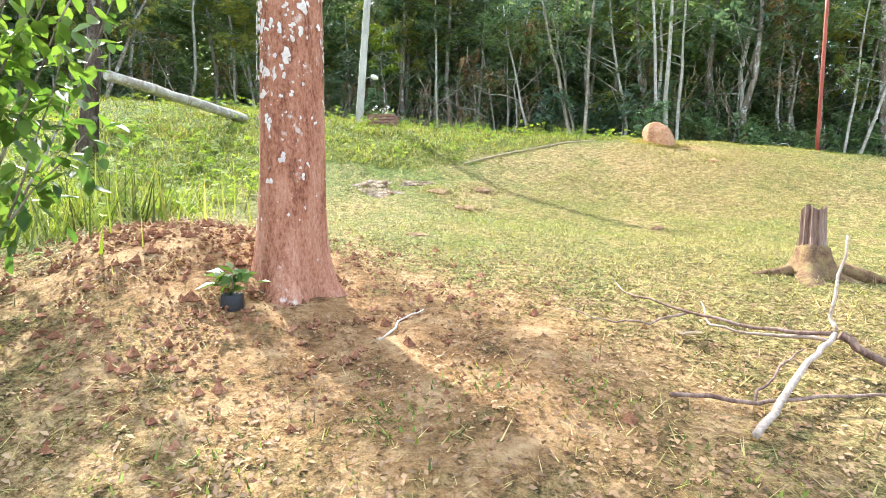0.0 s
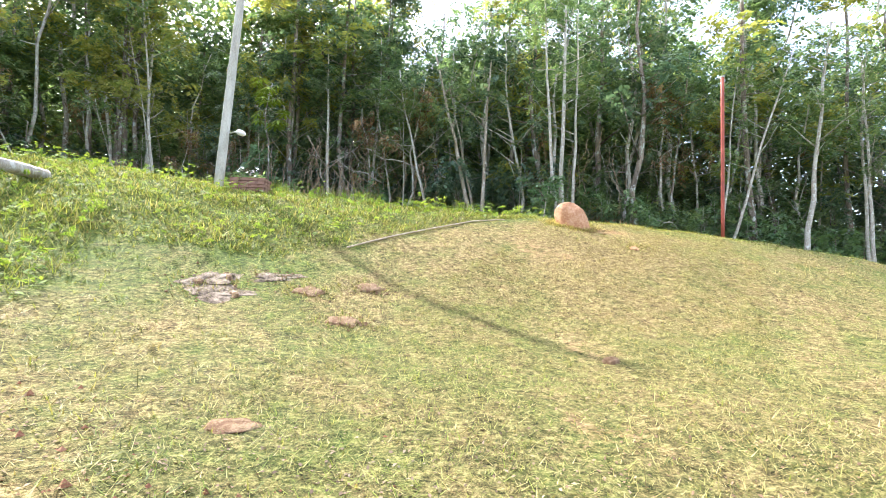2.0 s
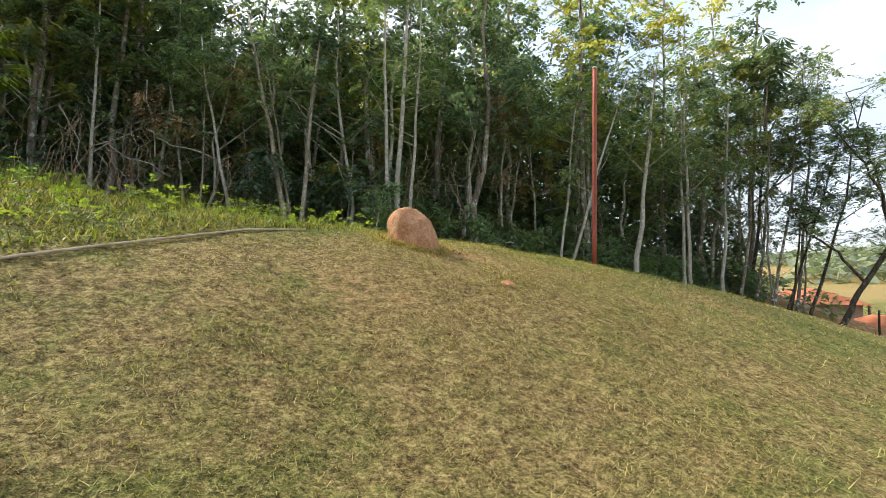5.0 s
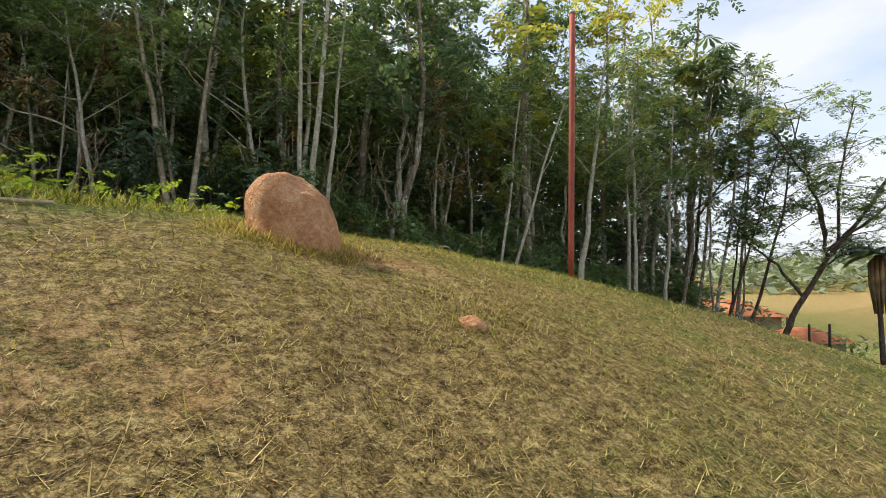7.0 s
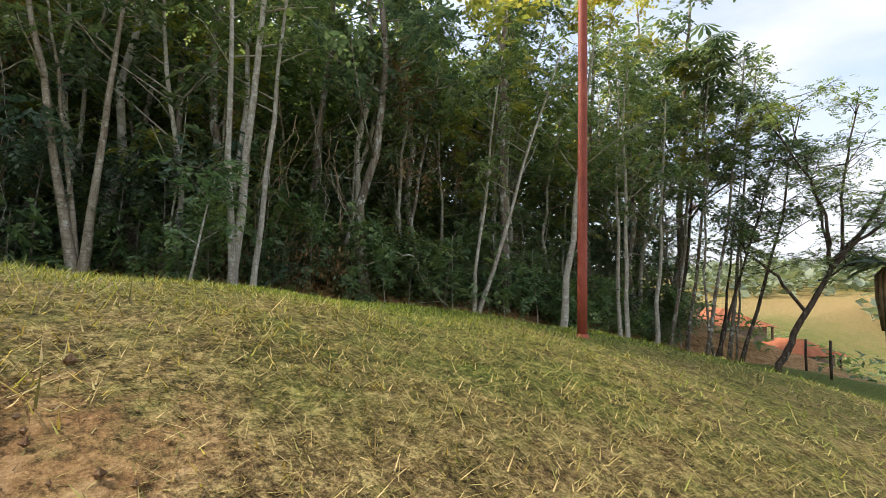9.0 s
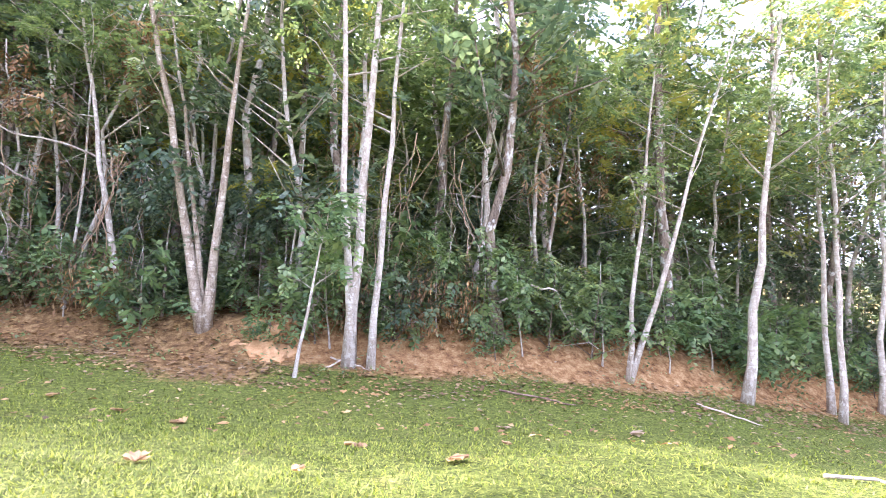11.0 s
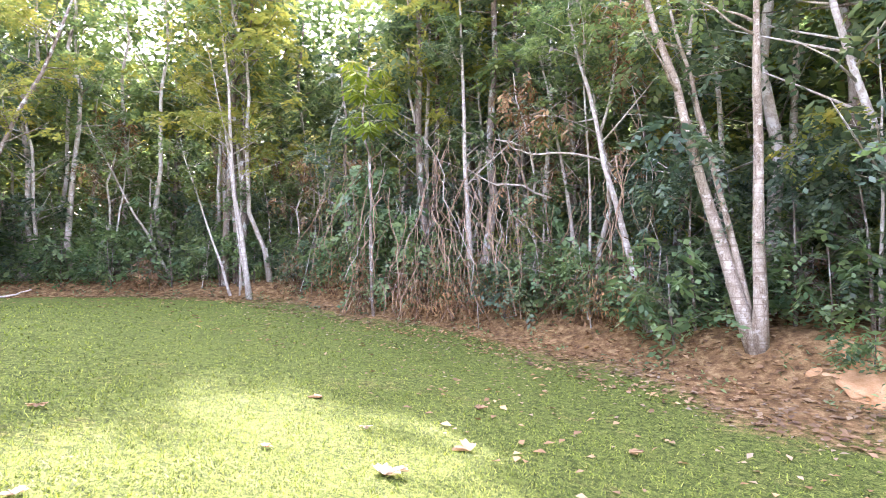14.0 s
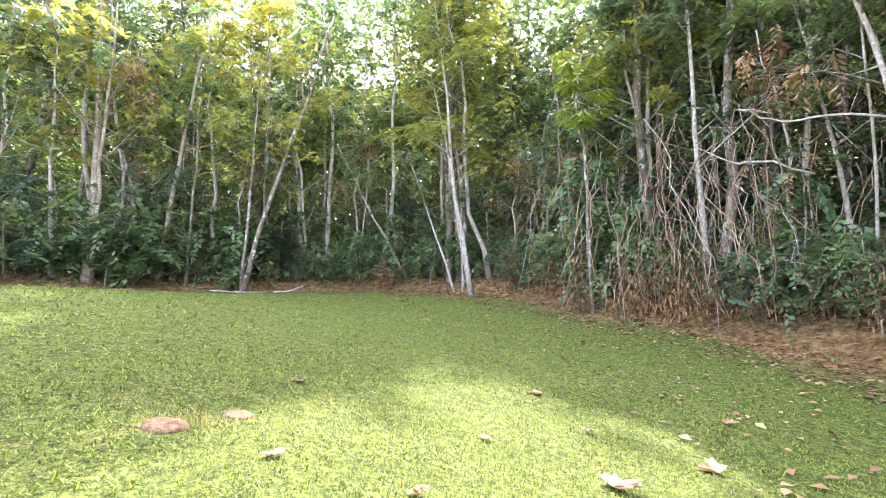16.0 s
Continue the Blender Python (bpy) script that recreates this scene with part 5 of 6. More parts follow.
lump("earth_slide", 10.5, 31.6, 0.6, 1.05, 0.12, SAND, "bare slide of orange sandy earth on the bank", "earth", 8.0, cuts=5, knob=0.55)


def vine_tangle(cx, cy, turn, count, seed):
    rng = np.random.default_rng(seed)
    ob = thing("vine_tangle", cx, cy, gz(cx, cy), "tangle of pale dry vines hanging from the trees", "vines", "vine tangles", turn)
    for k in range(count):
        x, y = rng.uniform(-3.6, 3.2), rng.uniform(-0.8, 0.6)
        h = rng.uniform(3.5, 7.5)
        top = np.array([x * 0.6 + rng.normal(0, 0.4), y, h])
        low = np.array([x + rng.normal(0, 0.5), y - rng.uniform(0, 0.5), rng.choice([0.0, 0.0, rng.uniform(0.8, 2.5)])])
        line = bend(rng, top, low, 10, 0.32)
        r = rng.uniform(0.007, 0.021)
        part("strand", np_mesh("strand", *tube(line, np.full(10, r), 5), VINE if k % 9 else BARK_PALE), parent=ob)
    for x, y, s in ((-2.6, -0.5, 0.7), (-0.3, -0.7, 0.8), (1.2, -0.6, 0.6)):
        at = np.array([x, y, 0.9]) + rng.normal(0, 1, (420, 3)) * np.array([s * 0.6, 0.35, s * 0.9])
        at[:, 2] = np.abs(at[:, 2])
        part("dry_leaves", np_mesh("dry_leaves", *leaves(rng, at, 0.2, 1.0, 0.25), LEAF_DEAD), parent=ob, label="hanging dry brown leaves")


vine_tangle(0.4, 38.6, 0, 36, 77)
vine_tangle(-1.9, 38.1, 0, 34, 90)
vine_tangle(5.6, 36.6, -42, 22, 78)
vine_tangle(-6.4, 39.2, 0, 18, 80)
vine_tangle(15.5, 31.2, -12, 22, 81)


def bare_boughs():
    """Long pale bare boughs that arch out over the bank."""
    rng = np.random.default_rng(79)
    for x, y, pts in ((3.2, 38.2, [(0, 0, 4.2), (-1.0, -0.4, 4.7), (-2.2, -0.6, 4.9), (-3.2, -0.7, 5.6)]), (5.6, 36.6, [(0, 0, 5.0), (-1.2, -0.5, 5.6), (-2.6, -0.9, 5.5), (-3.6, -1.2, 6.1)]), (19.0, 29.6, [(-1.6, 0, 1.7), (-0.6, -0.3, 2.3), (0.3, -0.4, 2.2), (0.8, -0.5, 1.2), (1.9, -0.7, 0.3)])):
        ob = thing("bare_bough", x, y, gz(x, y), "long bare pale bough arching out of the wood", "branch", "bare boughs")
        p = np.array(pts, float)
        q = np.concatenate([np.linspace(p[i], p[i + 1], 4, endpoint=False) for i in range(len(p) - 1)] + [p[-1:]]) + rng.normal(0, 0.03, (4 * (len(p) - 1) + 1, 3))
        part("bough", np_mesh("bough", *tube(q, np.linspace(0.045, 0.015, len(q)), 6), BARK_PALE), parent=ob)
        for i in range(5):
            a = q[rng.integers(3, len(q))]
            part("twig", np_mesh("twig", *tube(bend(rng, a, a + np.array([rng.normal(0, 0.7), rng.normal(0, 0.3), rng.uniform(-0.4, 0.9)]), 5, 0.15), np.linspace(0.014, 0.004, 5), 4), BARK_PALE), parent=ob)


bare_boughs()


def umbrella_leaf_tree(x, y, h, label, seed, mat=LEAF_YELLOW, n=26, size=0.75):
    """A thin-stemmed tree whose big leaves spread like hands from its head."""
    rng = np.random.default_rng(seed)
    ob = thing("umbrella_leaf_tree", x, y, gz(x, y) - 0.05, label, "tree", EDGE)
    line = bend(rng, (0, 0, 0), (0.2, -0.3, h), 12, 0.1)
    part("trunk", np_mesh("trunk", *tube(line, np.linspace(0.075, 0.035, 12), 8), BARK_GREY), parent=ob)
    wood, fol = [], []
    for k in range(n):
        az, drop = rng.uniform(0, 2 * math.pi), k / n
        b = line[-1] + np.array([0, 0, -3.0 * drop])
        e = b + np.array([math.cos(az), math.sin(az), 0.45 - 0.5 * drop]) * rng.uniform(0.6, 1.0)
        wood.append(tube(bend(rng, b, e, 4, 0.05), [0.014, 0.012, 0.01, 0.008], 4))
        m = 9
        head = np.linspace(0, 2 * math.pi, m, endpoint=False) + rng.uniform(0, 1)
        d = np.stack([np.cos(head), np.sin(head), np.full(m, -0.45 - 0.3 * rng.random())], 1)
        d /= np.linalg.norm(d, axis=1)[:, None]
        side = np.stack([-np.sin(head), np.cos(head), np.zeros(m)], 1)
        s = size * rng.uniform(0.75, 1.1)
        lo, mi, tip = e[None] + d * 0.05, e[None] + d * s * 0.65, e[None] + d * s
        v = np.stack([lo, mi + side * s * 0.13, tip, mi - side * s * 0.13], 1).reshape(-1, 3)
        fol.append((v, np.arange(m * 4).reshape(m, 4)))
    part("leaf_stalks", np_mesh("leaf_stalks", *join(wood), BARK_PALE), parent=ob)
    part("crown", np_mesh("crown", *join(fol), mat), parent=ob)


umbrella_leaf_tree(-4.1, 37.6, 10.4, "thin tree crowned with big hand-shaped yellow-green leaves", 1, LEAF_LIME, 22, 0.8)
umbrella_leaf_tree(36.0, 24.4, 18.0, "thin tree with big dark hand-shaped leaves against the sky", 2, LEAF_DARK, 26, 1.0)
umbrella_leaf_tree(38.6, 24.4, 9.3, "thin tree with big dark hand-shaped leaves against the sky", 3, LEAF_DARK, 16, 0.7)
umbrella_leaf_tree(-18.8, 39.0, 5.6, "young tree with flat spreading green leaves", 4, LEAF_BLUE, 14, 0.8)


# ---- the valley to the east ----
def house(x, y, w, d, wall_h, roof_h, turn, label, sunk):
    ob = thing("house", x, y, gz(x, y) - sunk, label, "house", "houses in the valley", turn)
    bm = bmesh.new()
    bmesh.ops.create_cube(bm, size=1, matrix=pose(0, 0, wall_h / 2) @ Matrix.Diagonal((w, d, wall_h, 1)))
    part("wall", bm, PLASTER, ob)
    bm = bmesh.new()
    o = 0.7
    a = [bm.verts.new(p) for p in ((-w / 2 - o, -d / 2 - o, wall_h - 0.15), (w / 2 + o, -d / 2 - o, wall_h - 0.15), (w / 2 + o, d / 2 + o, wall_h - 0.15), (-w / 2 - o, d / 2 + o, wall_h - 0.15), (-w / 4, 0, wall_h + roof_h), (w / 4, 0, wall_h + roof_h))]
    for q in ((0, 1, 5, 4), (1, 2, 5), (2, 3, 4, 5), (3, 0, 4), (3, 2, 1, 0)):
        bm.faces.new([a[k] for k in q])
    bmesh.ops.solidify(bm, geom=bm.faces[:], thickness=0.12)
    part("roof", bm, TERRACOTTA, ob, "terracotta hipped roof")
    for k in (-0.28, 0.0, 0.28):
        bm = bmesh.new()
        bmesh.ops.create_cube(bm, size=1, matrix=pose(k * w, -d / 2 - 0.01, wall_h * 0.52) @ Matrix.Diagonal((0.9, 0.08, 1.1, 1)))
        part("window", bm, DARK_METAL, ob)
    for k in (-0.5, -0.2, 0.2, 0.5):
        bm = bmesh.new()
        bmesh.ops.create_cube(bm, size=1, matrix=pose(k * w, -d / 2 - 0.6, wall_h / 2 - 0.1) @ Matrix.Diagonal((0.14, 0.14, wall_h - 0.1, 1)))
        part("porch_post", bm, OLD_WOOD, ob)


house(61, 35, 8, 6, 2.6, 1.4, 60, "house with orange tiled roof in the valley", 2.5)
house(57.5, 27.0, 4.4, 4, 1.7, 1.0, 68, "low house with orange tiled roof and porch", 1.5)


def palm(x, y, h):
    rng = np.random.default_rng(91)
    ob = thing("palm_tree", x, y, gz(x, y) - 0.05, "palm with a skirt of hanging dead fronds", "palm tree")
    part("trunk", np_mesh("trunk", *tube(bend(rng, (0, 0, 0), (0.1, 0.1, h), 8, 0.01), np.linspace(0.14, 0.1, 8), 9, 0.04, rng), BARK_DARK), parent=ob)
    for k in range(18):
        az, lift = 2 * math.pi * k / 18 + rng.normal(0, 0.1), rng.uniform(0.2, 1.0)
        t = np.linspace(0, 1, 9)
        line = np.stack([np.cos(az) * 1.7 * t, np.sin(az) * 1.7 * t, h + 0.1 + lift * 1.7 * t - 1.25 * t * t], 1)
        side = np.array([-math.sin(az), math.cos(az), 0])
        vs = [tube(line, np.linspace(0.02, 0.006, 9), 4)]
        at = np.repeat(np.linspace(0.15, 1, 26), 2)
        sgn = np.tile([1.0, -1.0], 26)
        c = np.stack([np.interp(at, t, line[:, i]) for i in range(3)], 1)
        ln = 0.55 * np.sin(np.pi * np.clip(at * 0.85 + 0.1, 0, 1))
        tip = c + side[None] * (sgn * ln)[:, None] * 0.8 + np.array([math.cos(az), math.sin(az), 0])[None] * 0.2 - np.array([0, 0, 1])[None] * (0.3 * ln)[:, None]
        w = np.array([math.cos(az), math.sin(az), 0])[None] * 0.07
        v = np.stack([c - w, c + w, tip + w * 0.2, tip - w * 0.2], 1).reshape(-1, 3)
        vs.append((v, np.arange(len(at) * 4).reshape(-1, 4)))
        part("frond", np_mesh("frond", *join(vs), LEAF_DARK), parent=ob)
    for k in range(12):
        az = 2 * math.pi * k / 12
        line = np.stack([np.cos(az) * np.array([0.1, 0.42, 0.4, 0.28]), np.sin(az) * np.array([0.1, 0.42, 0.4, 0.28]), h - np.array([0, 0.4, 1.6, 3.2])], 1)
        part("dead_frond", np_mesh("dead_frond", *tube(line, [0.04, 0.1, 0.12, 0.02], 6, 0.1, rng), LEAF_DEAD), parent=ob, label="brown hanging dead frond")


palm(40.8, 18.1, 6.2)
for k, (x, y, h) in enumerate(((42.0, 20.8, 2.2), (44.5, 22.6, 2.0), (41.0, 15.0, 2.2))):
    v, f = tube([(0, 0, 0), (0, 0.02, h * 0.5), (0.02, 0, h)], [0.08, 0.075, 0.07], 8, 0.04, RNG)
    ob = new("fence_post", np_mesh("fence_post", v, f, BARK_DARK))
    ob.matrix_basis = pose(x, y, gz(x, y) - 0.1)
    tagged(ob, "dark weathered wooden fence post down the slope", "fence post", "fence posts")


def far_trees():
    n = 26000
    r3 = np.random.default_rng(17)
    x, y = r3.uniform(120, 420, n), r3.uniform(-120, 220, n)
    clump = np.sin(x * 0.045 + 2 * np.sin(y * 0.02)) * np.sin(y * 0.05 + 1) + 1.3 * smooth(180, 300, x) - 0.55
    keep = clump > -0.3
    x, y = x[keep], y[keep]
    at = np.stack([x, y, ground(x, y, False) + r3.uniform(0, 6, len(x))], 1)
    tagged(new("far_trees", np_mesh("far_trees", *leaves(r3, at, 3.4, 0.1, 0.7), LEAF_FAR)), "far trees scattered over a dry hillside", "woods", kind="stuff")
    n = 9000
    x, y = r3.uniform(42, 75, n), r3.uniform(12, 60, n)
    keep = (np.sin(x * 0.6) * np.sin(y * 0.5 + 0.6) > 0.2) & (np.hypot(x - 61, y - 35) > 7) & (np.hypot(x - 57.5, y - 27) > 8)
    x, y = x[keep], y[keep]
    at = np.stack([x, y, ground(x, y, False) + r3.uniform(0, 1.7, len(x))], 1)
    tagged(new("valley_scrub", np_mesh("valley_scrub", *leaves(r3, at, 0.6, 0.1, 0.5), LEAF_MID)), "low green scrub in the valley", "scrub", kind="stuff")


far_trees()

# ---- grass and litter ----
STROLL = np.array([(0, 1), (1.5, 6), (4, 10), (7.5, 13.8), (8.3, 16.5), (6.5, 19.5), (3.5, 23)], float)


def stroll_way(x, y):
    d = np.full(x.shape, 1e9)
    for a, b in zip(STROLL[:-1], STROLL[1:]):
        e = b - a
        u = np.clip(((x - a[0]) * e[0] + (y - a[1]) * e[1]) / (e @ e), 0, 1)
        d = np.minimum(d, np.hypot(x - a[0] - u * e[0], y - a[1] - u * e[1]))
    return d


def blades(name, x, y, length, width, dry, lean, label, seed):
    """Grass: one bent triangle pair a blade."""
    rng = np.random.default_rng(seed)
    n = len(x)
    az = rng.uniform(0, 2 * math.pi, n)
    d = np.stack([np.cos(az), np.sin(az)], 1)
    s = np.stack([-np.sin(az), np.cos(az)], 1) * (width / 2)[:, None]
    z = ground(x, y) - 0.004
    tilt = np.clip(rng.normal(lean, 0.28, n), 0, 1.45)
    base = np.stack([x, y, z], 1)
    out = np.concatenate([d * (np.sin(tilt) * length)[:, None], (np.cos(tilt) * length)[:, None]], 1)
    out[:, 2] += z * 0
    tip = base + out
    tip[:, 2] = np.maximum(tip[:, 2], ground(tip[:, 0], tip[:, 1]) + 0.006)
    s3 = np.concatenate([s, np.zeros((n, 1))], 1)
    v = np.stack([base - s3, base + s3, tip], 1).reshape(-1, 3)
    me = np_mesh(name, v, np.arange(n * 3).reshape(n, 3), MAT_GRASS, True, {"dry": np.repeat(np.clip(dry, 0, 1), 3)})
    tagged(new(name, me), label, "grass", kind="stuff")


def lawn():
    rng = np.random.default_rng(23)
    n = 3300000
    x, y = rng.uniform(-14, 26, n), rng.uniform(-1.5, 36, n)
    cell = 40 * 37.5 / n
    d = stroll_way(x, y)
    want = np.where(d < 2.4, 2100, np.where(d < 5, np.where(y > 19, 1000, 650), np.where(d < 9, 220, 70)))
    keep = rng.random(n) < want * cell
    x, y, d = x[keep], y[keep], d[keep]
    dry, bare, litter = zones(x, y)
    patchy = 0.5 + 0.5 * np.sin(x * 2.1 + 2 * np.sin(y * 1.3)) * np.sin(y * 1.7 + np.sin(x * 0.9))
    keep = rng.random(len(x)) > np.clip(bare * 1.15 + litter * 1.2, 0, 1) + 0.25 * dry * patchy
    x, y, d, dry = x[keep], y[keep], d[keep], dry[keep]
    big = np.where(d < 2.4, 1.0, np.where(d < 5, 1.35, np.where(d < 9, 2.0, 3.0)))
    length = rng.gamma(5, 0.0135, len(x)) * (0.7 + 0.3 * big)
    length = length * (0.55 + 0.45 * smooth(0.1, 0.35, dry))
    width = rng.uniform(0.004, 0.009, len(x)) * big * (1 + 0.8 * smooth(0.3, 0.1, dry))
    clump = 0.5 * np.sin(x * 1.1 + 1.7 * np.sin(y * 0.8)) * np.sin(y * 1.4)
    hue = dry + rng.normal(0, 0.28, len(x)) * (0.4 + 0.6 * smooth(0.1, 0.35, dry)) + 0.5 * clump * (dry > 0.3)
    blades("lawn_grass", x, y, length, width, hue, 1.0 + 0.28 * smooth(0.2, 0.4, dry), "short mown grass, partly dried to straw", 1)


lawn()


def long_grass():
    rng = np.random.default_rng(29)
    n = 90000
    x, y = rng.uniform(-14, 6.5, n), rng.uniform(11.5, 20, n)
    wob = 0.5 * np.sin(x * 0.9 + 1.3 * np.sin(y * 0.5)) + 0.35 * np.sin(y * 1.7 + x * 0.4)
    edge = y - (12.4 + 0.68 * np.maximum(x, -0.8)) - 0.25 * wob
    keep = (edge > 0) & (y < 19 + 0.5 * wob) & (rng.random(n) < smooth(0, 0.3, edge)) & (rng.random(n) < np.where(x > -8, 1, 0.4))
    x, y = x[keep], y[keep]
    tuft = 0.5 + 0.5 * np.sin(x * 2.7 + np.sin(y * 3)) * np.sin(y * 3.1)
    blades("hillock_grass", x, y, rng.uniform(0.05, 0.17, len(x)) * (0.5 + 0.9 * tuft), rng.uniform(0.014, 0.028, len(x)), rng.normal(0.36, 0.25, len(x)), 0.95, "lush bright green grass on the hillock", 2)
    pick = rng.random(len(x)) < 0.06
    tips = np.stack([x[pick], y[pick], ground(x[pick], y[pick]) + rng.uniform(0.03, 0.14, pick.sum())], 1)
    tagged(new("hillock_weeds", np_mesh("hillock_weeds", *sprays(rng, tips, 27000, 0.06, 0.0, 0.5, 0.35), LEAF_LIME)), "leafy yellow-green weeds among the hillock grass", "weeds", kind="stuff")
    # tall tufts along the crest
    cx = rng.uniform(-2.5, 5.9, 26)
    cy = 17.4 - 0.25 * np.maximum(cx - 2, 0) + rng.normal(0, 0.25, 26)
    k = 50
    x, y = np.repeat(cx, k) + rng.normal(0, 0.16, 26 * k), np.repeat(cy, k) + rng.normal(0, 0.12, 26 * k)
    blades("crest_grass", x, y, rng.uniform(0.15, 0.5, len(x)), rng.uniform(0.008, 0.016, len(x)), rng.normal(0.15, 0.2, len(x)), 0.45, "tall green tufts along the crest", 3)
    # weeds down the slope to the left of the trunk
    n = 26000
    x, y = rng.uniform(-12, -1.0, n), rng.uniform(4.2, 13, n)
    keep = (x + 0.35 * (y - 5) < -2.7 + 1.6 * smooth(6, 12, y)) & (y > 5.4 - 0.3 * (x + 3))
    x, y = x[keep], y[keep]
    blades("slope_weeds", x, y, rng.uniform(0.07, 0.3, len(x)), rng.uniform(0.008, 0.02, len(x)), rng.normal(0.35, 0.28, len(x)), 0.85, "tall weedy grass on the slope", 4)
    n = 700
    x, y = rng.normal(-3.7, 0.7, n), rng.normal(5.1, 0.8, n)
    blades("slope_weeds", x, y, rng.uniform(0.3, 0.8, n), rng.uniform(0.012, 0.03, n), rng.normal(0.1, 0.2, n), 0.5, "tall broad-bladed weeds behind the heaped soil", 5)
    # leafy weeds in clumps down the same slope
    n = 420
    x, y = rng.uniform(-9, -2.2, n), rng.uniform(4.6, 12.5, n)
    keep = x + 0.35 * (y - 5) < -2.6 + 1.6 * smooth(6, 12, y)
    x, y = x[keep], y[keep]
    tips = np.stack([x, y, ground(x, y)], 1)
    tips = np.concatenate([tips + np.array([0, 0, h]) for h in (0.04, 0.11, 0.2)])
    tagged(new("leafy_weeds", np_mesh("leafy_weeds", *sprays(rng, tips, 17000, 0.075, 0.15, 0.5, 0.25), LEAF_LIME)), "leafy lime-green weeds in clumps on the slope", "weeds", kind="stuff")
    # small green weeds in the bare earth round the trunk
    n = 90
    for k, (cx, cy) in enumerate(((-0.95, 1.75), (-0.55, 1.5), (-0.2, 1.95), (0.05, 2.3), (-0.75, 1.2), (0.1, 1.3), (0.6, 2.2), (-1.15, 1.4), (0.95, 1.6))):
        x, y = rng.normal(cx, 0.16, n), rng.normal(cy, 0.1, n)
        blades("ground_weeds", x, y, rng.uniform(0.02, 0.06, n), rng.uniform(0.008, 0.016, n), rng.normal(-0.1, 0.2, n), 1.0, "patch of low green weeds in bare earth", 40 + k)
    # dry scruff round the ant hills
    for k, (cx, cy) in enumerate(((0.84, 11.01), (-0.08, 10.63), (0.42, 9.6), (-1.5, 10.6), (1.6, 21.0), (6.9, 13.36))):
        n = 420
        x, y = rng.normal(cx, 0.26, n), rng.normal(cy, 0.22, n)
        blades("dry_scruff", x, y, rng.uniform(0.04, 0.15, n), rng.uniform(0.006, 0.012, n), rng.normal(0.6, 0.35, n), 0.9, "dry tangled grass round a low ant hill", 20 + k)
    # scruff round the mound
    n = 4200
    a, r = rng.uniform(0, 2 * math.pi, n), 0.4 + np.abs(rng.normal(0, 0.18, n))
    blades("mound_scruff", 6.25 + r * np.cos(a), 15.1 + r * np.sin(a), rng.uniform(0.05, 0.17, n), rng.uniform(0.006, 0.013, n), rng.normal(0.95, 0.3, n), 1.15, "dry tangled grass round the mound's foot", 6)


long_grass()


SCRAPS = leaf_material("dry_leaf_scraps", [(0.0, (0.07, 0.038, 0.025)), (0.6, (0.27, 0.165, 0.1)), (1.0, (0.42, 0.3, 0.19))], 0.1, 0.9)


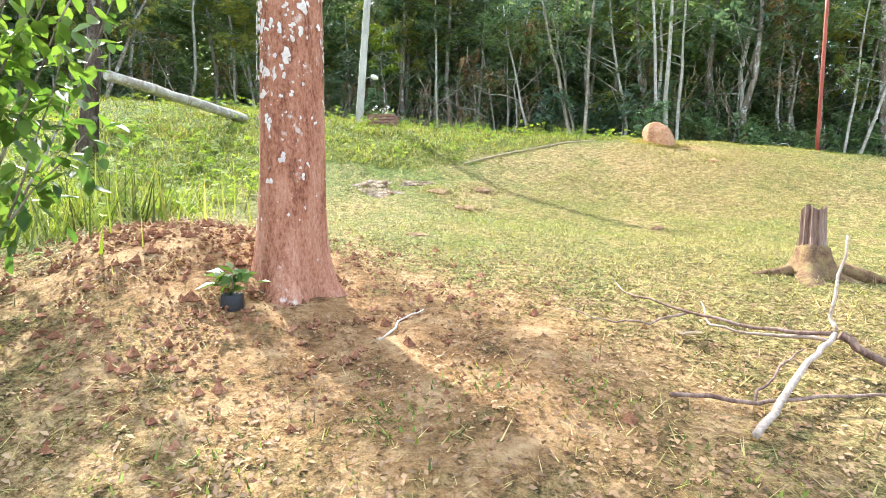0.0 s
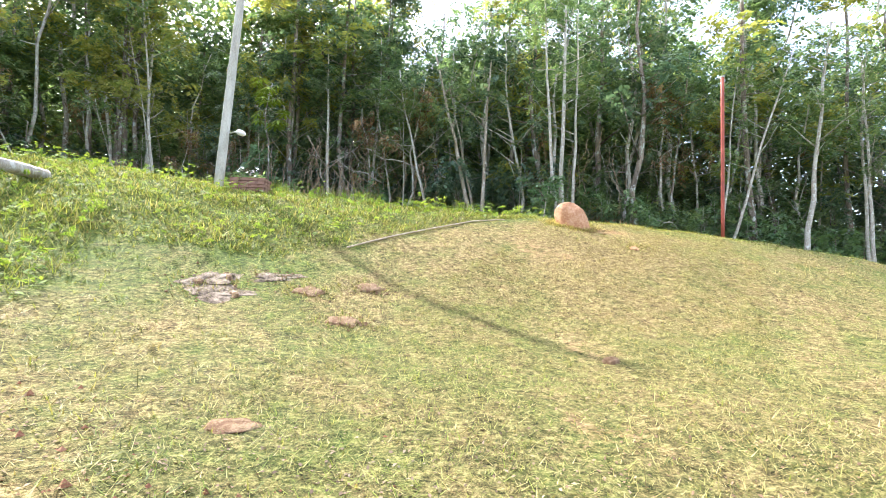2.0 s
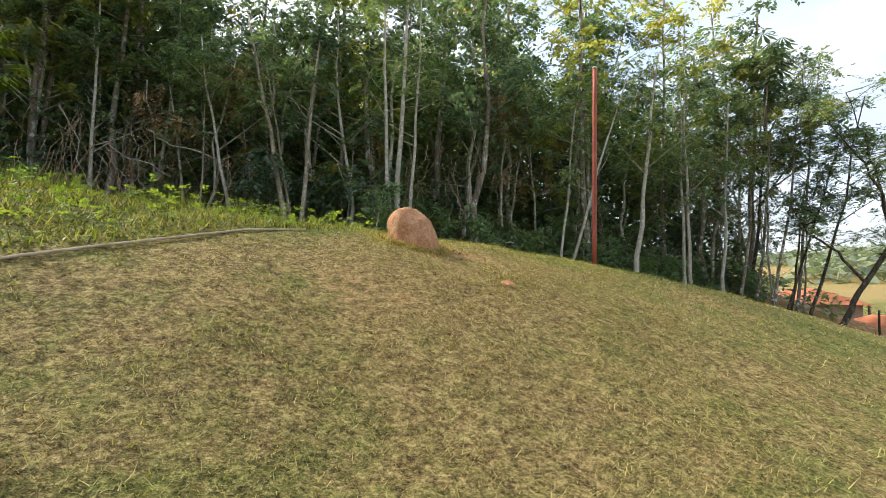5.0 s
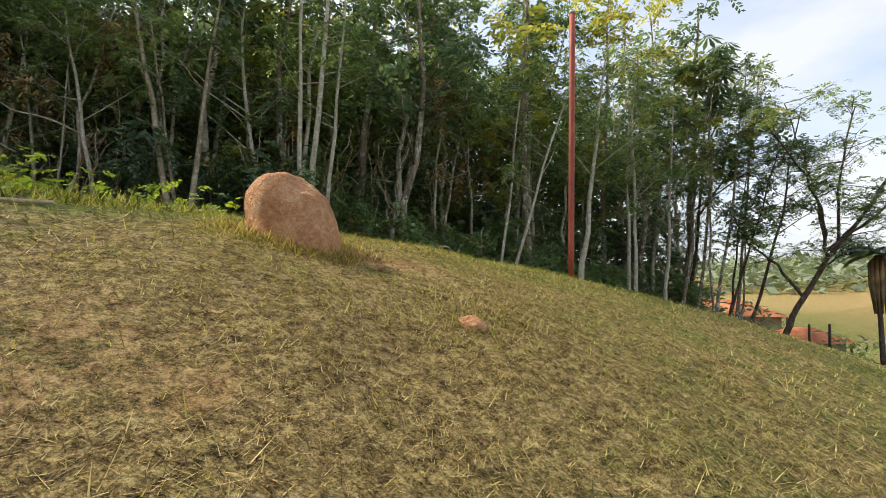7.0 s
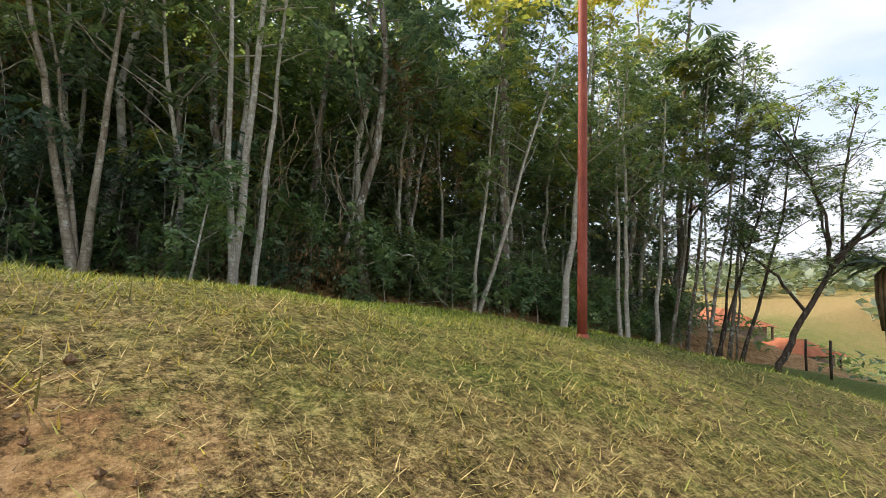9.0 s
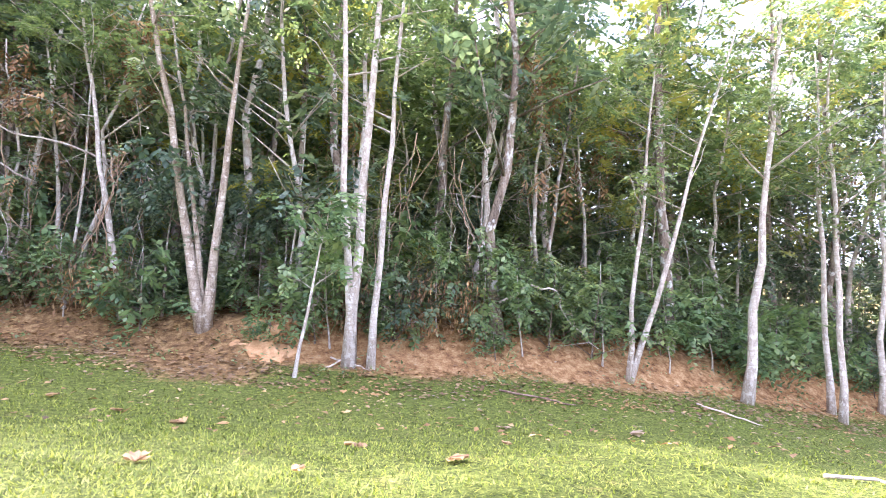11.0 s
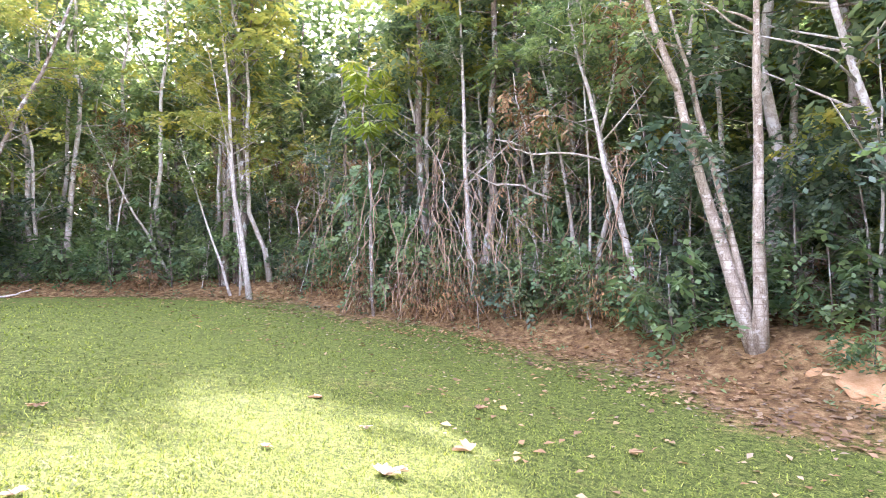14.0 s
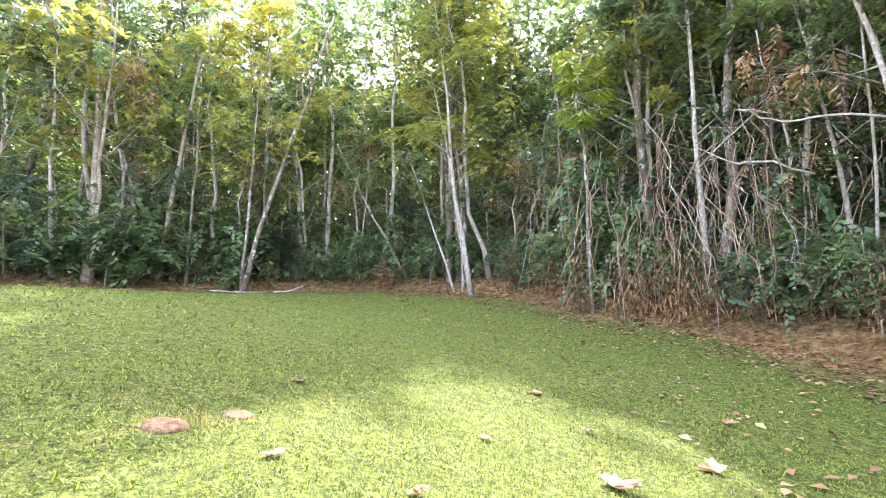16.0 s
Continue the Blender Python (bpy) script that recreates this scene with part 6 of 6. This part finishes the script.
def litter():
    rng = np.random.default_rng(37)
    n = 60000
    x, y = rng.uniform(-24, 36, n), rng.uniform(18, 44, n)
    d = bank_way(x, y)
    keep = ((d > -2.6) & (d < 4) & (rng.random(n) < 0.8)) | ((d <= -2.6) & (d > -8) & (rng.random(n) < 0.06))
    keep &= (x < 9.6) | (d < 0) | (rng.random(n) < 0.22)
    x, y = x[keep], y[keep]
    at = np.stack([x, y, ground(x, y) + 0.035], 1)
    v, f = leaves(rng, at, 0.15, 0.0, 0.65, toss=0.2)
    tagged(new("leaf_litter", np_mesh("leaf_litter", v, f, LEAF_DEAD)), "brown fallen leaves strewn along the bank", "leaves", kind="stuff")
    n = 60000
    x, y = rng.uniform(-24, 36, n), rng.uniform(18, 44, n)
    d = bank_way(x, y)
    tuft = np.sin(x * 1.9 + 1.5 * np.sin(y * 1.3)) * np.sin(y * 2.3 + x * 0.6)
    keep = (d > -1.2) & (d < 4) & (tuft > 0.25) & (rng.random(n) < 0.75)
    x, y = x[keep], y[keep]
    at = np.stack([x, y, ground(x, y) + rng.uniform(0.02, 0.3, len(x)) * (0.4 + tuft[keep])], 1)
    v, f = leaves(rng, at, 0.14, -0.1, 0.5)
    tagged(new("bank_weeds", np_mesh("bank_weeds", v, f, LEAF_MID)), "low green weeds growing along the bank", "weeds", kind="stuff")
    n = 5200
    x, y = rng.uniform(-8, 33, n), rng.uniform(19, 40, n)
    d = bank_way(x, y)
    keep = (d > -7.5) & (d < 1.5) & (rng.random(n) < np.exp(-((d + 2.2) / 2.4) ** 2))
    x, y = x[keep], y[keep]
    at = np.stack([x, y, ground(x, y) + 0.02], 1)
    v, f = leaves(rng, at, 0.12, 0.0, 0.6, toss=0.2)
    tagged(new("pale_leaf_litter", np_mesh("pale_leaf_litter", v, f, LEAF_PALE)), "pale fallen leaves dotted over the lawn's edge", "leaves", kind="stuff")
    n = 24000
    x, y = rng.normal(0.2, 2.4, n), rng.normal(2.4, 1.9, n)
    at = np.stack([x, y, ground(x, y) + 0.008], 1)
    v, f = leaves(rng, at, 0.028, 0.0, 0.6, toss=0.4)
    tagged(new("leaf_scraps", np_mesh("leaf_scraps", v, f, SCRAPS)), "small dry leaf scraps round the trunk", "leaves", kind="stuff")
    n = 4200
    x, y = rng.normal(-1.6, 1.0, n), rng.normal(3.5, 1.0, n)
    s = rng.gamma(1.6, 0.007, n)[:, None, None]
    octa = np.array([(1, 0, 0), (-1, 0, 0), (0, 1, 0), (0, -1, 0), (0, 0, 1), (0, 0, -1)], float)
    v = np.stack([x, y, ground(x, y)], 1)[:, None] + s * octa[None] * rng.uniform(0.6, 1.3, (n, 6, 1))
    tri = np.array([(0, 2, 4), (2, 1, 4), (1, 3, 4), (3, 0, 4), (2, 0, 5), (1, 2, 5), (3, 1, 5), (0, 3, 5)])
    f = (np.arange(n)[:, None, None] * 6 + tri[None]).reshape(-1, 3)
    tagged(new("soil_crumbs", np_mesh("soil_crumbs", v.reshape(-1, 3), f, EARTH, True)), "crumbs of red earth on the heap", "soil", kind="stuff")
    # loose crumbs over the bare patches and ant hills in the lawn
    spots = ((-1.32, 10.45, 0.4), (-1.5, 10.85, 0.3), (-0.6, 11.15, 0.24), (0.84, 11.01, 0.2), (-0.08, 10.63, 0.2), (0.42, 9.6, 0.22), (6.6, 14.7, 0.35))
    x = np.concatenate([rng.normal(a, r * 0.9, 130) for a, b, r in spots])
    y = np.concatenate([rng.normal(b, r * 0.6, 130) for a, b, r in spots])
    n = len(x)
    s = rng.gamma(1.6, 0.006, n)[:, None, None]
    v = np.stack([x, y, ground(x, y) + 0.008], 1)[:, None] + s * octa[None] * rng.uniform(0.6, 1.3, (n, 6, 1))
    f = (np.arange(n)[:, None, None] * 6 + tri[None]).reshape(-1, 3)
    tagged(new("lawn_crumbs", np_mesh("lawn_crumbs", v.reshape(-1, 3), f, CRUMB, True)), "loose soil crumbs on bare spots of the lawn", "soil", kind="stuff")


litter()
